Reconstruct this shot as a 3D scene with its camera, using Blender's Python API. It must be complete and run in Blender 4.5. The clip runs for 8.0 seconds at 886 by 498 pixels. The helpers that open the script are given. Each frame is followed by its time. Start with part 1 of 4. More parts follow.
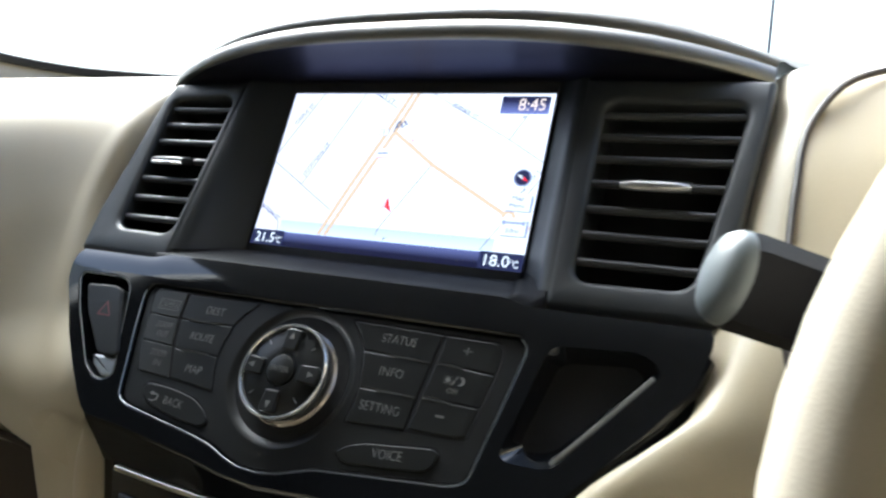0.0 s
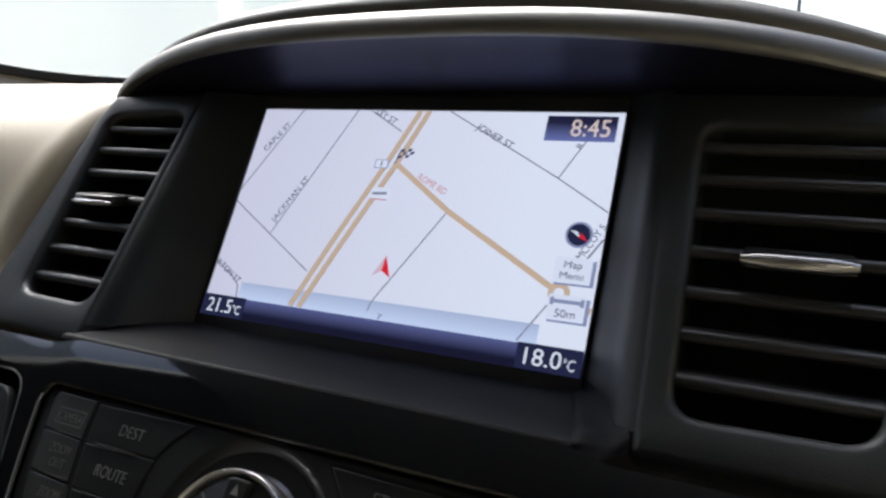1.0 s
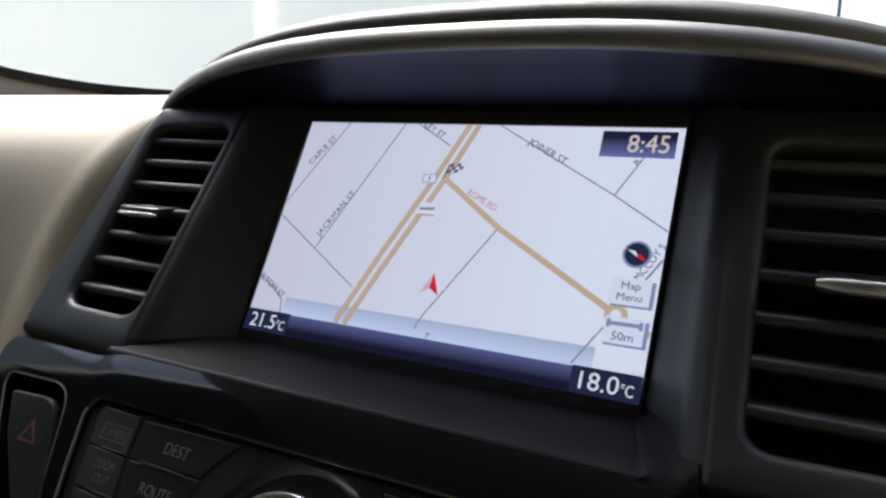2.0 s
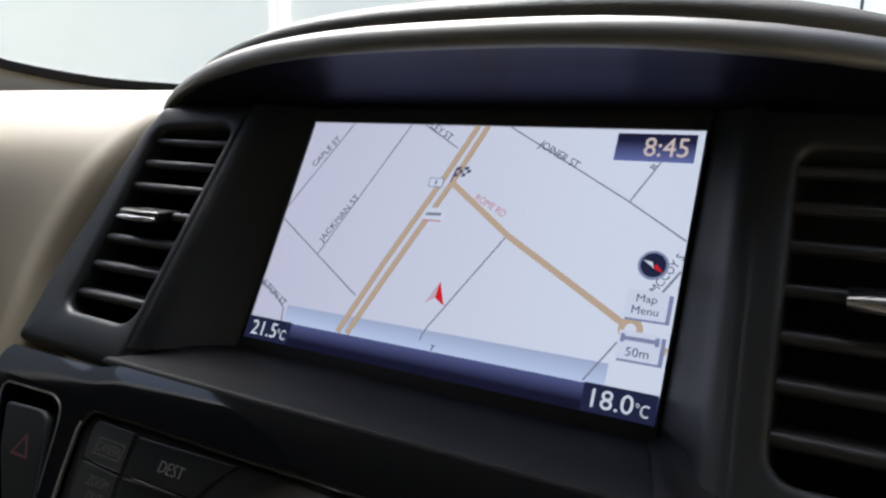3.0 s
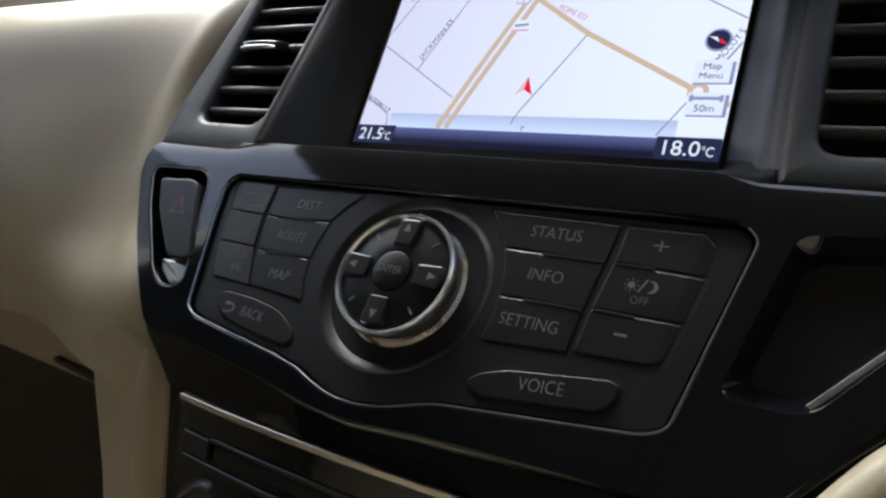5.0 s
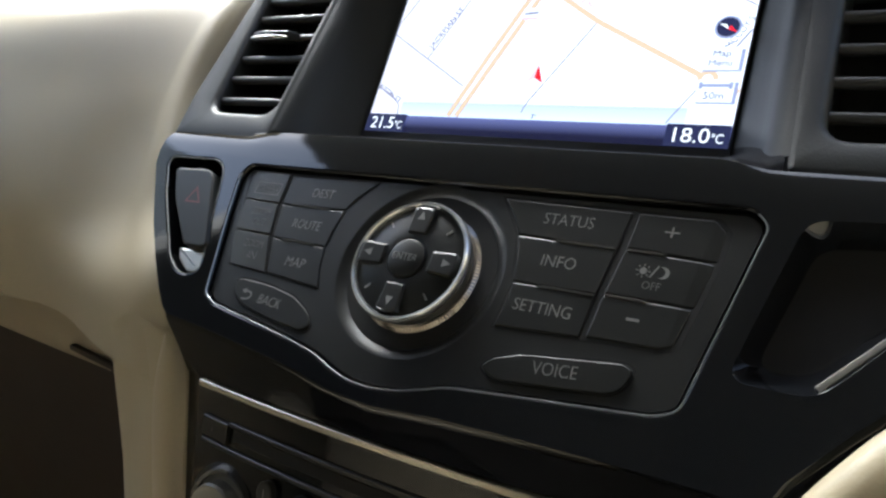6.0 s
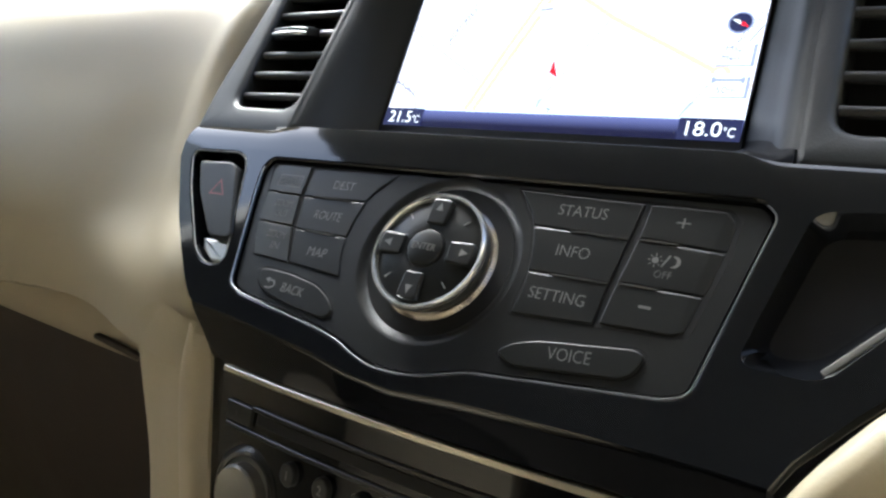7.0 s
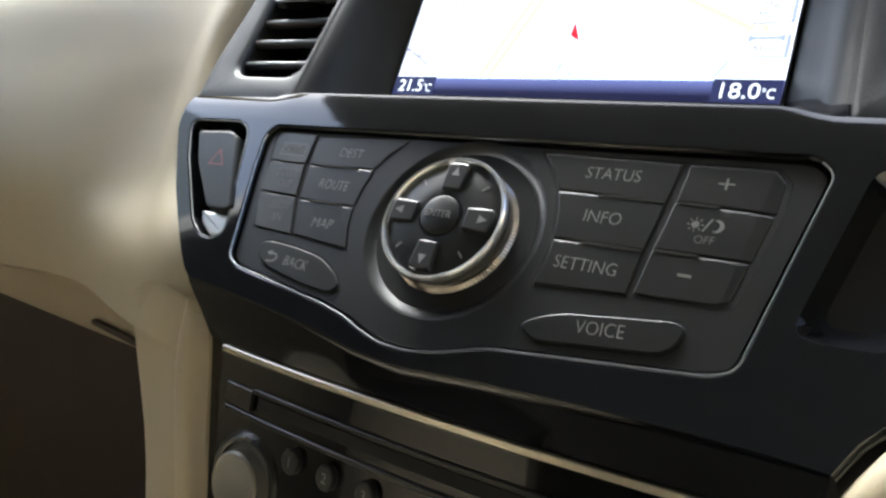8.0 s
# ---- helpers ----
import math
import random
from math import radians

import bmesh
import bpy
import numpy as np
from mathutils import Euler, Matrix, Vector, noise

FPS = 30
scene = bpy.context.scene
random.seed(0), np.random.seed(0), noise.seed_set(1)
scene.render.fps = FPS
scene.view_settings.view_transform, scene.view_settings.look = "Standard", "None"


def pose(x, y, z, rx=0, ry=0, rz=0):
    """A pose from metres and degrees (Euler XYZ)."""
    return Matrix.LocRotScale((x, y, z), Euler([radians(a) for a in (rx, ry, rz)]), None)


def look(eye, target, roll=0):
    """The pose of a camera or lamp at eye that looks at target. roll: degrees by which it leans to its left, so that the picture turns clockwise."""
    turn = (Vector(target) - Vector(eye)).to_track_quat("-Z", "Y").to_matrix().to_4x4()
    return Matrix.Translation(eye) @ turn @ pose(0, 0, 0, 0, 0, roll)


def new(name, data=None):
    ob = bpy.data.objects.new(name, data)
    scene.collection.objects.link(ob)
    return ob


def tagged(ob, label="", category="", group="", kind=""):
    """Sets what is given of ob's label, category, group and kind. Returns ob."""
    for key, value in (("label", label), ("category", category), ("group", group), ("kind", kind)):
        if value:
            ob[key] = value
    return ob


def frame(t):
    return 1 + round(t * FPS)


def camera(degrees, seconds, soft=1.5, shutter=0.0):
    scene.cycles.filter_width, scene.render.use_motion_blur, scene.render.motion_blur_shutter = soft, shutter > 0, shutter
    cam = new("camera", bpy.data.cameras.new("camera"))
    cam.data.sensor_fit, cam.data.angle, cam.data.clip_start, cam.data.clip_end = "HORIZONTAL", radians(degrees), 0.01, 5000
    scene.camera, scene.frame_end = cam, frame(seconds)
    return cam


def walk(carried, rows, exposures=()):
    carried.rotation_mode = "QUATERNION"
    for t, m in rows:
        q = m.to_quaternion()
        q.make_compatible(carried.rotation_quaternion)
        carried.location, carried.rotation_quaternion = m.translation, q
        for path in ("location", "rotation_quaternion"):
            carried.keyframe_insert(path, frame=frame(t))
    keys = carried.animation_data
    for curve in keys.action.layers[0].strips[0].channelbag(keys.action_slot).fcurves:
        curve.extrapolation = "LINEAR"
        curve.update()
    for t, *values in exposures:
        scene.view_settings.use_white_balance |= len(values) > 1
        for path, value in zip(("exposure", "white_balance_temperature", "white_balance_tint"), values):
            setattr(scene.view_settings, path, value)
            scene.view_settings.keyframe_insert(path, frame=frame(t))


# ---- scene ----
cam = camera(63.97, 8.0, soft=2.5, shutter=0.4)
PATH = [
    (0, (0.20077, -0.36453, 1.17724), (-0.21426, 0.52912, 1.00653), 1.253),
    (0.2, (0.18200, -0.35200, 1.18300), (-0.22511, 0.54275, 0.99945), 1.100),
    (0.35, (0.17150, -0.33050, 1.19550), (-0.23177, 0.56480, 1.00624), 1.150),
    (0.5, (0.16767, -0.30207, 1.19648), (-0.25123, 0.59074, 1.03088), 1.326),
    (1, (0.14572, -0.25806, 1.18909), (-0.28136, 0.63026, 1.02027), 1.249),
    (1.5, (0.13758, -0.25697, 1.19384), (-0.30552, 0.62373, 1.02640), 1.214),
    (1.7, (0.13523, -0.25619, 1.19231), (-0.31592, 0.62236, 1.03543), 1.466),
    (2.8, (0.13305, -0.24554, 1.18843), (-0.34861, 0.61727, 1.03490), 1.603),
    (3, (0.13099, -0.24181, 1.19483), (-0.34985, 0.61879, 1.02698), 1.429),
    (3.5, (0.12831, -0.24408, 1.18608), (-0.35414, 0.61593, 1.01987), 1.621),
    (4, (0.13099, -0.26986, 1.14518), (-0.36736, 0.57990, 0.97322), 1.590),
    (4.5, (0.13658, -0.30277, 1.12005), (-0.37513, 0.53608, 0.93437), 1.332),
    (4.7, (0.14023, -0.30285, 1.11757), (-0.37969, 0.53177, 0.93568), 1.665),
    (5.8, (0.14738, -0.30603, 1.11836), (-0.38694, 0.51753, 0.92796), 1.621),
    (6, (0.14425, -0.30815, 1.11863), (-0.38714, 0.51469, 0.91725), 1.364),
    (6.5, (0.14669, -0.31172, 1.11660), (-0.39237, 0.50468, 0.90945), 1.369),
    (7, (0.14736, -0.31591, 1.11866), (-0.39833, 0.49555, 0.90948), 1.300),
    (7.5, (0.14074, -0.31608, 1.11706), (-0.41339, 0.48997, 0.90916), 1.383),
    (8, (0.13461, -0.30336, 1.10494), (-0.41568, 0.50384, 0.89139), 1.417),
]
EXPOSURES = [(0, 2.27, 5550, 2), (0.5, 2.15, 5550, 2), (1, 1.23, 5900, 7), (1.5, 1.13, 5900, 7), (3, 1.03, 5850, 7), (3.5, 0.91, 5850, 7), (4, 0.87, 5850, 7), (4.5, 1.2, 5850, 7), (5.8, 2.08, 5750, 3), (6, 2.26, 5750, 3), (6.5, 2.58, 5750, 3), (7, 2.66, 5750, 3), (8, 2.76, 5850, 3)]
walk(cam, [(t, look(eye, target, roll)) for t, eye, target, roll in PATH], EXPOSURES)

# ---- light ----
world = bpy.data.worlds.new("sky")
scene.world = world
world.use_nodes = True
wn = world.node_tree.nodes
sky = wn.new("ShaderNodeTexSky")
sky.sky_type = "NISHITA"
sky.sun_disc = False
sky.sun_elevation, sky.sun_rotation = radians(42.0), radians(-39.2)
sky.air_density, sky.dust_density, sky.ozone_density = 0.8, 7.0, 0.4
wn["Background"].inputs["Strength"].default_value = 0.15
world.node_tree.links.new(sky.outputs[0], wn["Background"].inputs["Color"])
sun_data = bpy.data.lights.new("sun", "SUN")
sun_data.energy, sun_data.angle, sun_data.color = 2.6, radians(40), (1.0, 0.98, 0.94)
sun = new("sun", sun_data)
sun.matrix_world = look((-2.0, 2.45, 2.85), (0, 0, 0))


# ---- materials ----
def material(name, base, rough=0.5, metal=0.0, coat=0.0, vary=0.06, bump=0.0, scale=60.0, fine=900.0, spec=0.5, bump_scale=None):
    """Principled surface with two scales of variation in colour and gloss, and fine relief."""
    m = bpy.data.materials.new(name)
    m.use_nodes = True
    nt = m.node_tree
    b = nt.nodes["Principled BSDF"]
    b.inputs["Metallic"].default_value = metal
    b.inputs["Coat Weight"].default_value = coat
    b.inputs["Coat Roughness"].default_value = 0.05
    b.inputs["Specular IOR Level"].default_value = spec
    tc = nt.nodes.new("ShaderNodeTexCoord")
    big, small = nt.nodes.new("ShaderNodeTexNoise"), nt.nodes.new("ShaderNodeTexNoise")
    big.inputs["Scale"].default_value, small.inputs["Scale"].default_value = scale, fine
    big.inputs["Detail"].default_value = 4
    for n in (big, small):
        nt.links.new(tc.outputs["Object"], n.inputs["Vector"])
    mix = nt.nodes.new("ShaderNodeMath")
    mix.operation = "MULTIPLY_ADD"
    mix.inputs[1].default_value = 0.4
    nt.links.new(small.outputs["Fac"], mix.inputs[0])
    nt.links.new(big.outputs["Fac"], mix.inputs[2])
    ramp = nt.nodes.new("ShaderNodeMapRange")
    ramp.inputs["From Min"].default_value, ramp.inputs["From Max"].default_value = 0.35, 1.05
    ramp.inputs["To Min"].default_value, ramp.inputs["To Max"].default_value = 1 - vary, 1 + vary
    nt.links.new(mix.outputs[0], ramp.inputs["Value"])
    tint = nt.nodes.new("ShaderNodeVectorMath")
    tint.operation = "SCALE"
    tint.inputs[0].default_value = base
    nt.links.new(ramp.outputs[0], tint.inputs["Scale"])
    nt.links.new(tint.outputs[0], b.inputs["Base Color"])
    gloss = nt.nodes.new("ShaderNodeMath")
    gloss.operation = "MULTIPLY"
    gloss.inputs[1].default_value = rough
    nt.links.new(ramp.outputs[0], gloss.inputs[0])
    nt.links.new(gloss.outputs[0], b.inputs["Roughness"])
    if bump:
        grain = nt.nodes.new("ShaderNodeTexVoronoi")
        grain.inputs["Scale"].default_value = bump_scale or fine
        nt.links.new(tc.outputs["Object"], grain.inputs["Vector"])
        bp = nt.nodes.new("ShaderNodeBump")
        bp.inputs["Strength"].default_value, bp.inputs["Distance"].default_value = bump, 0.0004
        nt.links.new(grain.outputs["Distance"], bp.inputs["Height"])
        nt.links.new(bp.outputs[0], b.inputs["Normal"])
    return m


def glow(name, color, strength=1.0, low=None, axis=1, lo=0.0, hi=1.0):
    """A part of the lit display; with low, its colour runs along an axis of the object."""
    m = bpy.data.materials.new(name)
    m.use_nodes = True
    nt = m.node_tree
    b = nt.nodes["Principled BSDF"]
    b.inputs["Base Color"].default_value = (0.01, 0.01, 0.012, 1)
    b.inputs["Roughness"].default_value = 0.25
    b.inputs["Emission Strength"].default_value = strength
    if low is None:
        b.inputs["Emission Color"].default_value = (*color, 1)
        return m
    tc, sep, ramp = nt.nodes.new("ShaderNodeTexCoord"), nt.nodes.new("ShaderNodeSeparateXYZ"), nt.nodes.new("ShaderNodeMapRange")
    ramp.inputs["From Min"].default_value, ramp.inputs["From Max"].default_value = lo, hi
    col = nt.nodes.new("ShaderNodeMix")
    col.data_type = "RGBA"
    col.inputs["A"].default_value, col.inputs["B"].default_value = (*low, 1), (*color, 1)
    nt.links.new(tc.outputs["Object"], sep.inputs[0])
    nt.links.new(sep.outputs[axis], ramp.inputs["Value"])
    nt.links.new(ramp.outputs[0], col.inputs["Factor"])
    nt.links.new(col.outputs["Result"], b.inputs["Emission Color"])
    return m


BEIGE = material("beige_vinyl", (0.455, 0.395, 0.272), 0.43, spec=0.5, vary=0.05, bump=0.10, scale=14, fine=900, bump_scale=1100)
BEIGE_HARD = material("beige_plastic", (0.45, 0.385, 0.275), 0.42, vary=0.05, bump=0.15, scale=18, fine=900)
TAUPE = material("taupe_leather", (0.115, 0.108, 0.092), 0.55, vary=0.10, bump=0.3, scale=30, fine=900, bump_scale=1000)
SOFT = material("charcoal_soft_plastic", (0.022, 0.0245, 0.0245), 0.46, vary=0.1, bump=0.12, scale=35, fine=1400)
DARK = material("dark_plastic", (0.021, 0.021, 0.022), 0.55, vary=0.1, scale=50)
SATIN = material("satin_charcoal", (0.016, 0.0165, 0.0165), 0.34, vary=0.08, bump=0.08, scale=45, fine=1800)
KEY = material("key_plastic", (0.013, 0.0137, 0.0133), 0.33, vary=0.1, bump=0.05, scale=70, fine=1800)
# worn plastic, its base made lighter in place of the left keys' reflection
KEY_WORN_SHEEN = material("handled_sheen_key_plastic", (0.032, 0.033, 0.032), 0.33, vary=0.14, bump=0.03, scale=90, fine=1800)
BLADE = material("vent_blade_plastic", (0.046, 0.047, 0.047), 0.34, vary=0.08, bump=0.05, scale=45, fine=1800)
PIANO = material("piano_black", (0.006, 0.0066, 0.0080), 0.07, coat=0.2, vary=0.15, scale=20, fine=500)
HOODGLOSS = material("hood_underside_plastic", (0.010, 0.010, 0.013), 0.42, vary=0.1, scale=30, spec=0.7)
# the display's blue reflection is put into this specular tint
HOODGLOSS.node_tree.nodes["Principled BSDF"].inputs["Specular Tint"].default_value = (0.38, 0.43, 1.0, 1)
SHELF = material("ledge_soft_plastic", (0.007, 0.007, 0.0085), 0.62, vary=0.1, bump=0.1, scale=40, spec=0.12)
GAP = material("gap_black", (0.017, 0.017, 0.0175), 0.7, spec=0.2)
CHROME = material("chrome", (0.75, 0.75, 0.74), 0.12, metal=1.0, vary=0.08, scale=90)
SATIN_CHROME = material("satin_chrome", (0.62, 0.62, 0.60), 0.36, metal=1.0, vary=0.08, scale=120)
EDGE = material("edge_glint_metal", (0.36, 0.37, 0.38), 0.40, metal=1.0, vary=0.1, scale=90)
TITAN = material("satin_graphite_trim", (0.21, 0.205, 0.19), 0.46, metal=0.6, vary=0.05, bump=0.06, scale=40, fine=1500)
SILVER = material("satin_silver_strip", (0.66, 0.62, 0.52), 0.34, metal=0.9, vary=0.08, scale=50)
LEGEND = material("legend_grey", (0.20, 0.20, 0.195), 0.5)
LEGEND_DIM = material("legend_dim", (0.15, 0.15, 0.145), 0.5)
RIDGE = material("key_ridge_plastic", (0.06, 0.06, 0.058), 0.75, spec=0.2)
LEGEND_RED = material("legend_red", (0.15, 0.045, 0.045), 0.5)
WHEEL = material("wheel_leather", (0.62, 0.56, 0.45), 0.26, vary=0.05, bump=0.10, scale=20, fine=900)
STALK_TIP = material("stalk_grey", (0.11, 0.125, 0.13), 0.4, vary=0.06)
SEAT = material("beige_seat_leather", (0.31, 0.27, 0.20), 0.5, vary=0.08, bump=0.2, scale=25, fine=900, bump_scale=900)
CARPET = material("dark_carpet", (0.03, 0.027, 0.024), 0.95, vary=0.3, bump=0.8, scale=60, fine=900)
# footwell shade is put into this brown; it also colours the pad seam
BROWN = material("shade_darkened_brown", (0.035, 0.025, 0.019), 0.5, vary=0.12, scale=18)
WALL = material("glowing_white_wall_paint", (0.74, 0.72, 0.60), 0.6, vary=0.05, bump=0.1, scale=1.2, fine=60)
WALL_TRIM = material("glowing_white_trim_paint", (0.86, 0.86, 0.84), 0.5, vary=0.03, scale=3)
for far, wall_glow in ((WALL, 0.20), (WALL_TRIM, 0.35)):
    # daylight on the walls beyond the windscreen, added as a glow of their paint
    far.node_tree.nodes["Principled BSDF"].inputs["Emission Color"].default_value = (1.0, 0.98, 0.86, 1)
    far.node_tree.nodes["Principled BSDF"].inputs["Emission Strength"].default_value = wall_glow
RENDER = material("grey_wall_render", (0.60, 0.61, 0.59), 0.8, vary=0.10, bump=0.2, scale=1.5, fine=70)
CONCRETE = material("concrete", (0.45, 0.44, 0.42), 0.8, vary=0.15, bump=0.4, scale=2.5, fine=90)
SEAL = material("black_rubber", (0.007, 0.006, 0.006), 0.6)
HEADLINER = material("headliner_fabric", (0.150, 0.150, 0.147), 0.9, vary=0.06, bump=0.3, scale=10, fine=900)

LUM = 0.36
# the dimmer left end paints in how the screen fades at an angle
MAP = glow("map_lit", (0.86, 0.86, 0.96), LUM, low=(0.70, 0.66, 0.78), axis=0, lo=-0.10, hi=0.06)
BAND = glow("map_lower_band", (0.47, 0.52, 0.70), LUM, low=(0.66, 0.73, 0.94), axis=1, lo=-0.043, hi=-0.0355)
BAR = glow("map_bottom_bar", (0.11, 0.12, 0.28), LUM, low=(0.010, 0.010, 0.03), axis=1, lo=-0.0495, hi=-0.0432)
ROAD = glow("street_lit", (0.27, 0.26, 0.34), LUM)
HIGHWAY = glow("highway_lit", (0.64, 0.46, 0.32), LUM)
HIGHWAY_EDGE = glow("highway_edge_lit", (0.46, 0.32, 0.20), LUM)
INK = glow("map_text_lit", (0.10, 0.10, 0.17), LUM)
INK_RED = glow("red_text_lit", (0.62, 0.30, 0.32), LUM)
RED = glow("red_arrow_lit", (0.78, 0.015, 0.03), LUM)
PINK = glow("arrow_light_side", (0.72, 0.50, 0.55), LUM)
BOXDARK = glow("dark_box_lit", (0.02, 0.022, 0.06), LUM)
CLOCKBOX = glow("clock_box_lit", (0.018, 0.018, 0.05), LUM, low=(0.16, 0.18, 0.42), axis=1, lo=0.039, hi=0.047)
WHITE = glow("white_text_lit", (0.85, 0.86, 0.90), LUM)
CLOCKTXT = glow("clock_text_lit", (0.80, 0.63, 0.56), LUM)
KEYLIT = glow("map_key_lit", (0.80, 0.81, 0.92), LUM)
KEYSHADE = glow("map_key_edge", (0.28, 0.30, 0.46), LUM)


# ---- shaping ----
W = {}


def thing(name, m, label, category, group="", kind=""):
    ob = new(name)
    ob.empty_display_size = 0.02
    ob.matrix_basis = m
    W[ob] = m.copy()
    return tagged(ob, label, category, group, kind)


def finish(bm, angle=38):
    bmesh.ops.recalc_face_normals(bm, faces=bm.faces)
    bm.edges.index_update()
    hard = [e.index for e in bm.edges if not e.smooth]
    me = bpy.data.meshes.new("mesh")
    bm.to_mesh(me)
    bm.free()
    me.polygons.foreach_set("use_smooth", [True] * len(me.polygons))
    me.set_sharp_from_angle(angle=radians(angle))
    for i in hard:
        me.edges[i].use_edge_sharp = True
    return me


def part(name, bm, mat, parent, label="", m=None, angle=38):
    """Links bm, given in the frame m (its thing's own frame if none), as one mesh under parent."""
    if m is not None:
        bm.transform(W[parent].inverted() @ m)
    me = finish(bm, angle)
    me.name = name
    me.materials.append(mat)
    ob = new(name, me)
    ob.parent = parent
    W[ob] = W[parent]
    return tagged(ob, label)


def solo(name, bm, mat, label, category, group="", kind="", angle=38):
    """One mesh that is a thing or a piece of the setting, given in the world's frame."""
    me = finish(bm, angle)
    me.materials.append(mat)
    ob = new(name, me)
    W[ob] = Matrix.Identity(4)
    return tagged(ob, label, category, group, kind)


def mm(pts):
    return [(x / 1000, y / 1000) for x, y in pts]


def fillet(pts, r, n=4):
    """Rounds the corners of a closed outline; r one radius or one a corner."""
    out = []
    k = len(pts)
    rs = r if isinstance(r, (list, tuple)) else [r] * k
    for i in range(k):
        p, a, b = Vector(pts[i]), Vector(pts[i - 1]), Vector(pts[(i + 1) % k])
        da, db = (a - p), (b - p)
        la, lb = da.length, db.length
        d = min(rs[i], la * 0.45, lb * 0.45)
        if d < 1e-5:
            out.append(tuple(p))
            continue
        s, e = p + da / la * d, p + db / lb * d
        for j in range(n + 1):
            t = j / n
            out.append(tuple((1 - t) ** 2 * s + 2 * t * (1 - t) * p + t * t * e))
    return out


def spline(pts, n=6, closed=False):
    """Points on a smooth line through pts, its bends fitted to their spacing."""
    v = [Vector(p) for p in pts]
    k = len(v)
    tan = []
    for i in range(k):
        a, b, c = v[i - 1], v[i], v[(i + 1) % k]
        d0, d1 = max((b - a).length, 1e-9), max((c - b).length, 1e-9)
        if not closed and i == 0:
            tan.append((c - b) / d1)
        elif not closed and i == k - 1:
            tan.append((b - a) / d0)
        else:
            tan.append(((b - a) / d0 * d1 + (c - b) / d1 * d0) / (d0 + d1))
    out = []
    for i in range(k if closed else k - 1):
        b, c = v[i], v[(i + 1) % k]
        d = (c - b).length
        m0, m1 = tan[i] * d, tan[(i + 1) % k] * d
        for j in range(n):
            t = j / n
            out.append(b * (2 * t ** 3 - 3 * t * t + 1) + m0 * (t ** 3 - 2 * t * t + t) + c * (3 * t * t - 2 * t ** 3) + m1 * (t ** 3 - t * t))
    if not closed:
        out.append(v[-1])
    return out


def circle(cx, cy, r, n=48, ry=None):
    return [(cx + r * math.cos(2 * math.pi * i / n), cy + (ry or r) * math.sin(2 * math.pi * i / n)) for i in range(n)]


def prism(pts, z0, z1, bev=0.0, seg=2, bm=None):
    """An outline raised from z0 to z1, its upper edge rounded."""
    own = bmesh.new()
    lo = [own.verts.new((x, y, z0)) for x, y in pts]
    hi = [own.verts.new((x, y, z1)) for x, y in pts]
    k = len(pts)
    own.faces.new(list(reversed(lo)))
    top = own.faces.new(hi)
    for i in range(k):
        own.faces.new((lo[i], lo[(i + 1) % k], hi[(i + 1) % k], hi[i]))
    if bev:
        bmesh.ops.recalc_face_normals(own, faces=own.faces)
        bmesh.ops.bevel(own, geom=list(top.edges), offset=bev, segments=seg, profile=0.5, affect="EDGES")
        flat = max((f for f in own.faces if all(abs(v.co.z - z1) < 1e-6 for v in f.verts)), key=lambda f: f.calc_area(), default=None)
        if flat is not None:
            for e in flat.edges:
                e.smooth = False
    if bm is None:
        return own
    me = bpy.data.meshes.new("tmp")
    own.to_mesh(me)
    own.free()
    bm.from_mesh(me)
    bpy.data.meshes.remove(me)
    return bm


def holed(outer, holes, z=0.0, wall=0.0, hole_walls=()):
    """A flat sheet with openings; wall: depth of the rim round it, hole_walls: depth of each opening's rim."""
    bm = bmesh.new()
    loops = []
    for loop in [outer] + list(holes):
        vs = [bm.verts.new((x, y, z)) for x, y in loop]
        loops.append([bm.edges.new((vs[i], vs[(i + 1) % len(vs)])) for i in range(len(vs))])
    bmesh.ops.triangle_fill(bm, use_beauty=True, use_dissolve=False, edges=[e for lp in loops for e in lp], normal=(0, 0, 1))
    depths = [wall] + list(hole_walls) + [0] * 9
    for lp, d in zip(loops, depths):
        if d:
            got = bmesh.ops.extrude_edge_only(bm, edges=lp)
            vs = [g for g in got["geom"] if isinstance(g, bmesh.types.BMVert)]
            bmesh.ops.translate(bm, verts=vs, vec=(0, 0, -d))
    return bm


def lathe(profile, n=64, cx=0.0, cy=0.0, bm=None, closed=False):
    """A profile of (radius, height) turned round the z axis through (cx, cy)."""
    bm = bm or bmesh.new()
    rings = []
    for r, z in profile:
        if r < 1e-6:
            rings.append([bm.verts.new((cx, cy, z))])
        else:
            rings.append([bm.verts.new((cx + r * math.cos(2 * math.pi * i / n), cy + r * math.sin(2 * math.pi * i / n), z)) for i in range(n)])
    pairs = list(zip(rings, rings[1:])) + ([(rings[-1], rings[0])] if closed else [])
    for a, b in pairs:
        for i in range(n):
            j = (i + 1) % n
            q = [a[i % len(a)], a[j % len(a)], b[j % len(b)], b[i % len(b)]]
            q = list(dict.fromkeys(q))
            if len(q) > 2:
                bm.faces.new(q)
    return bm


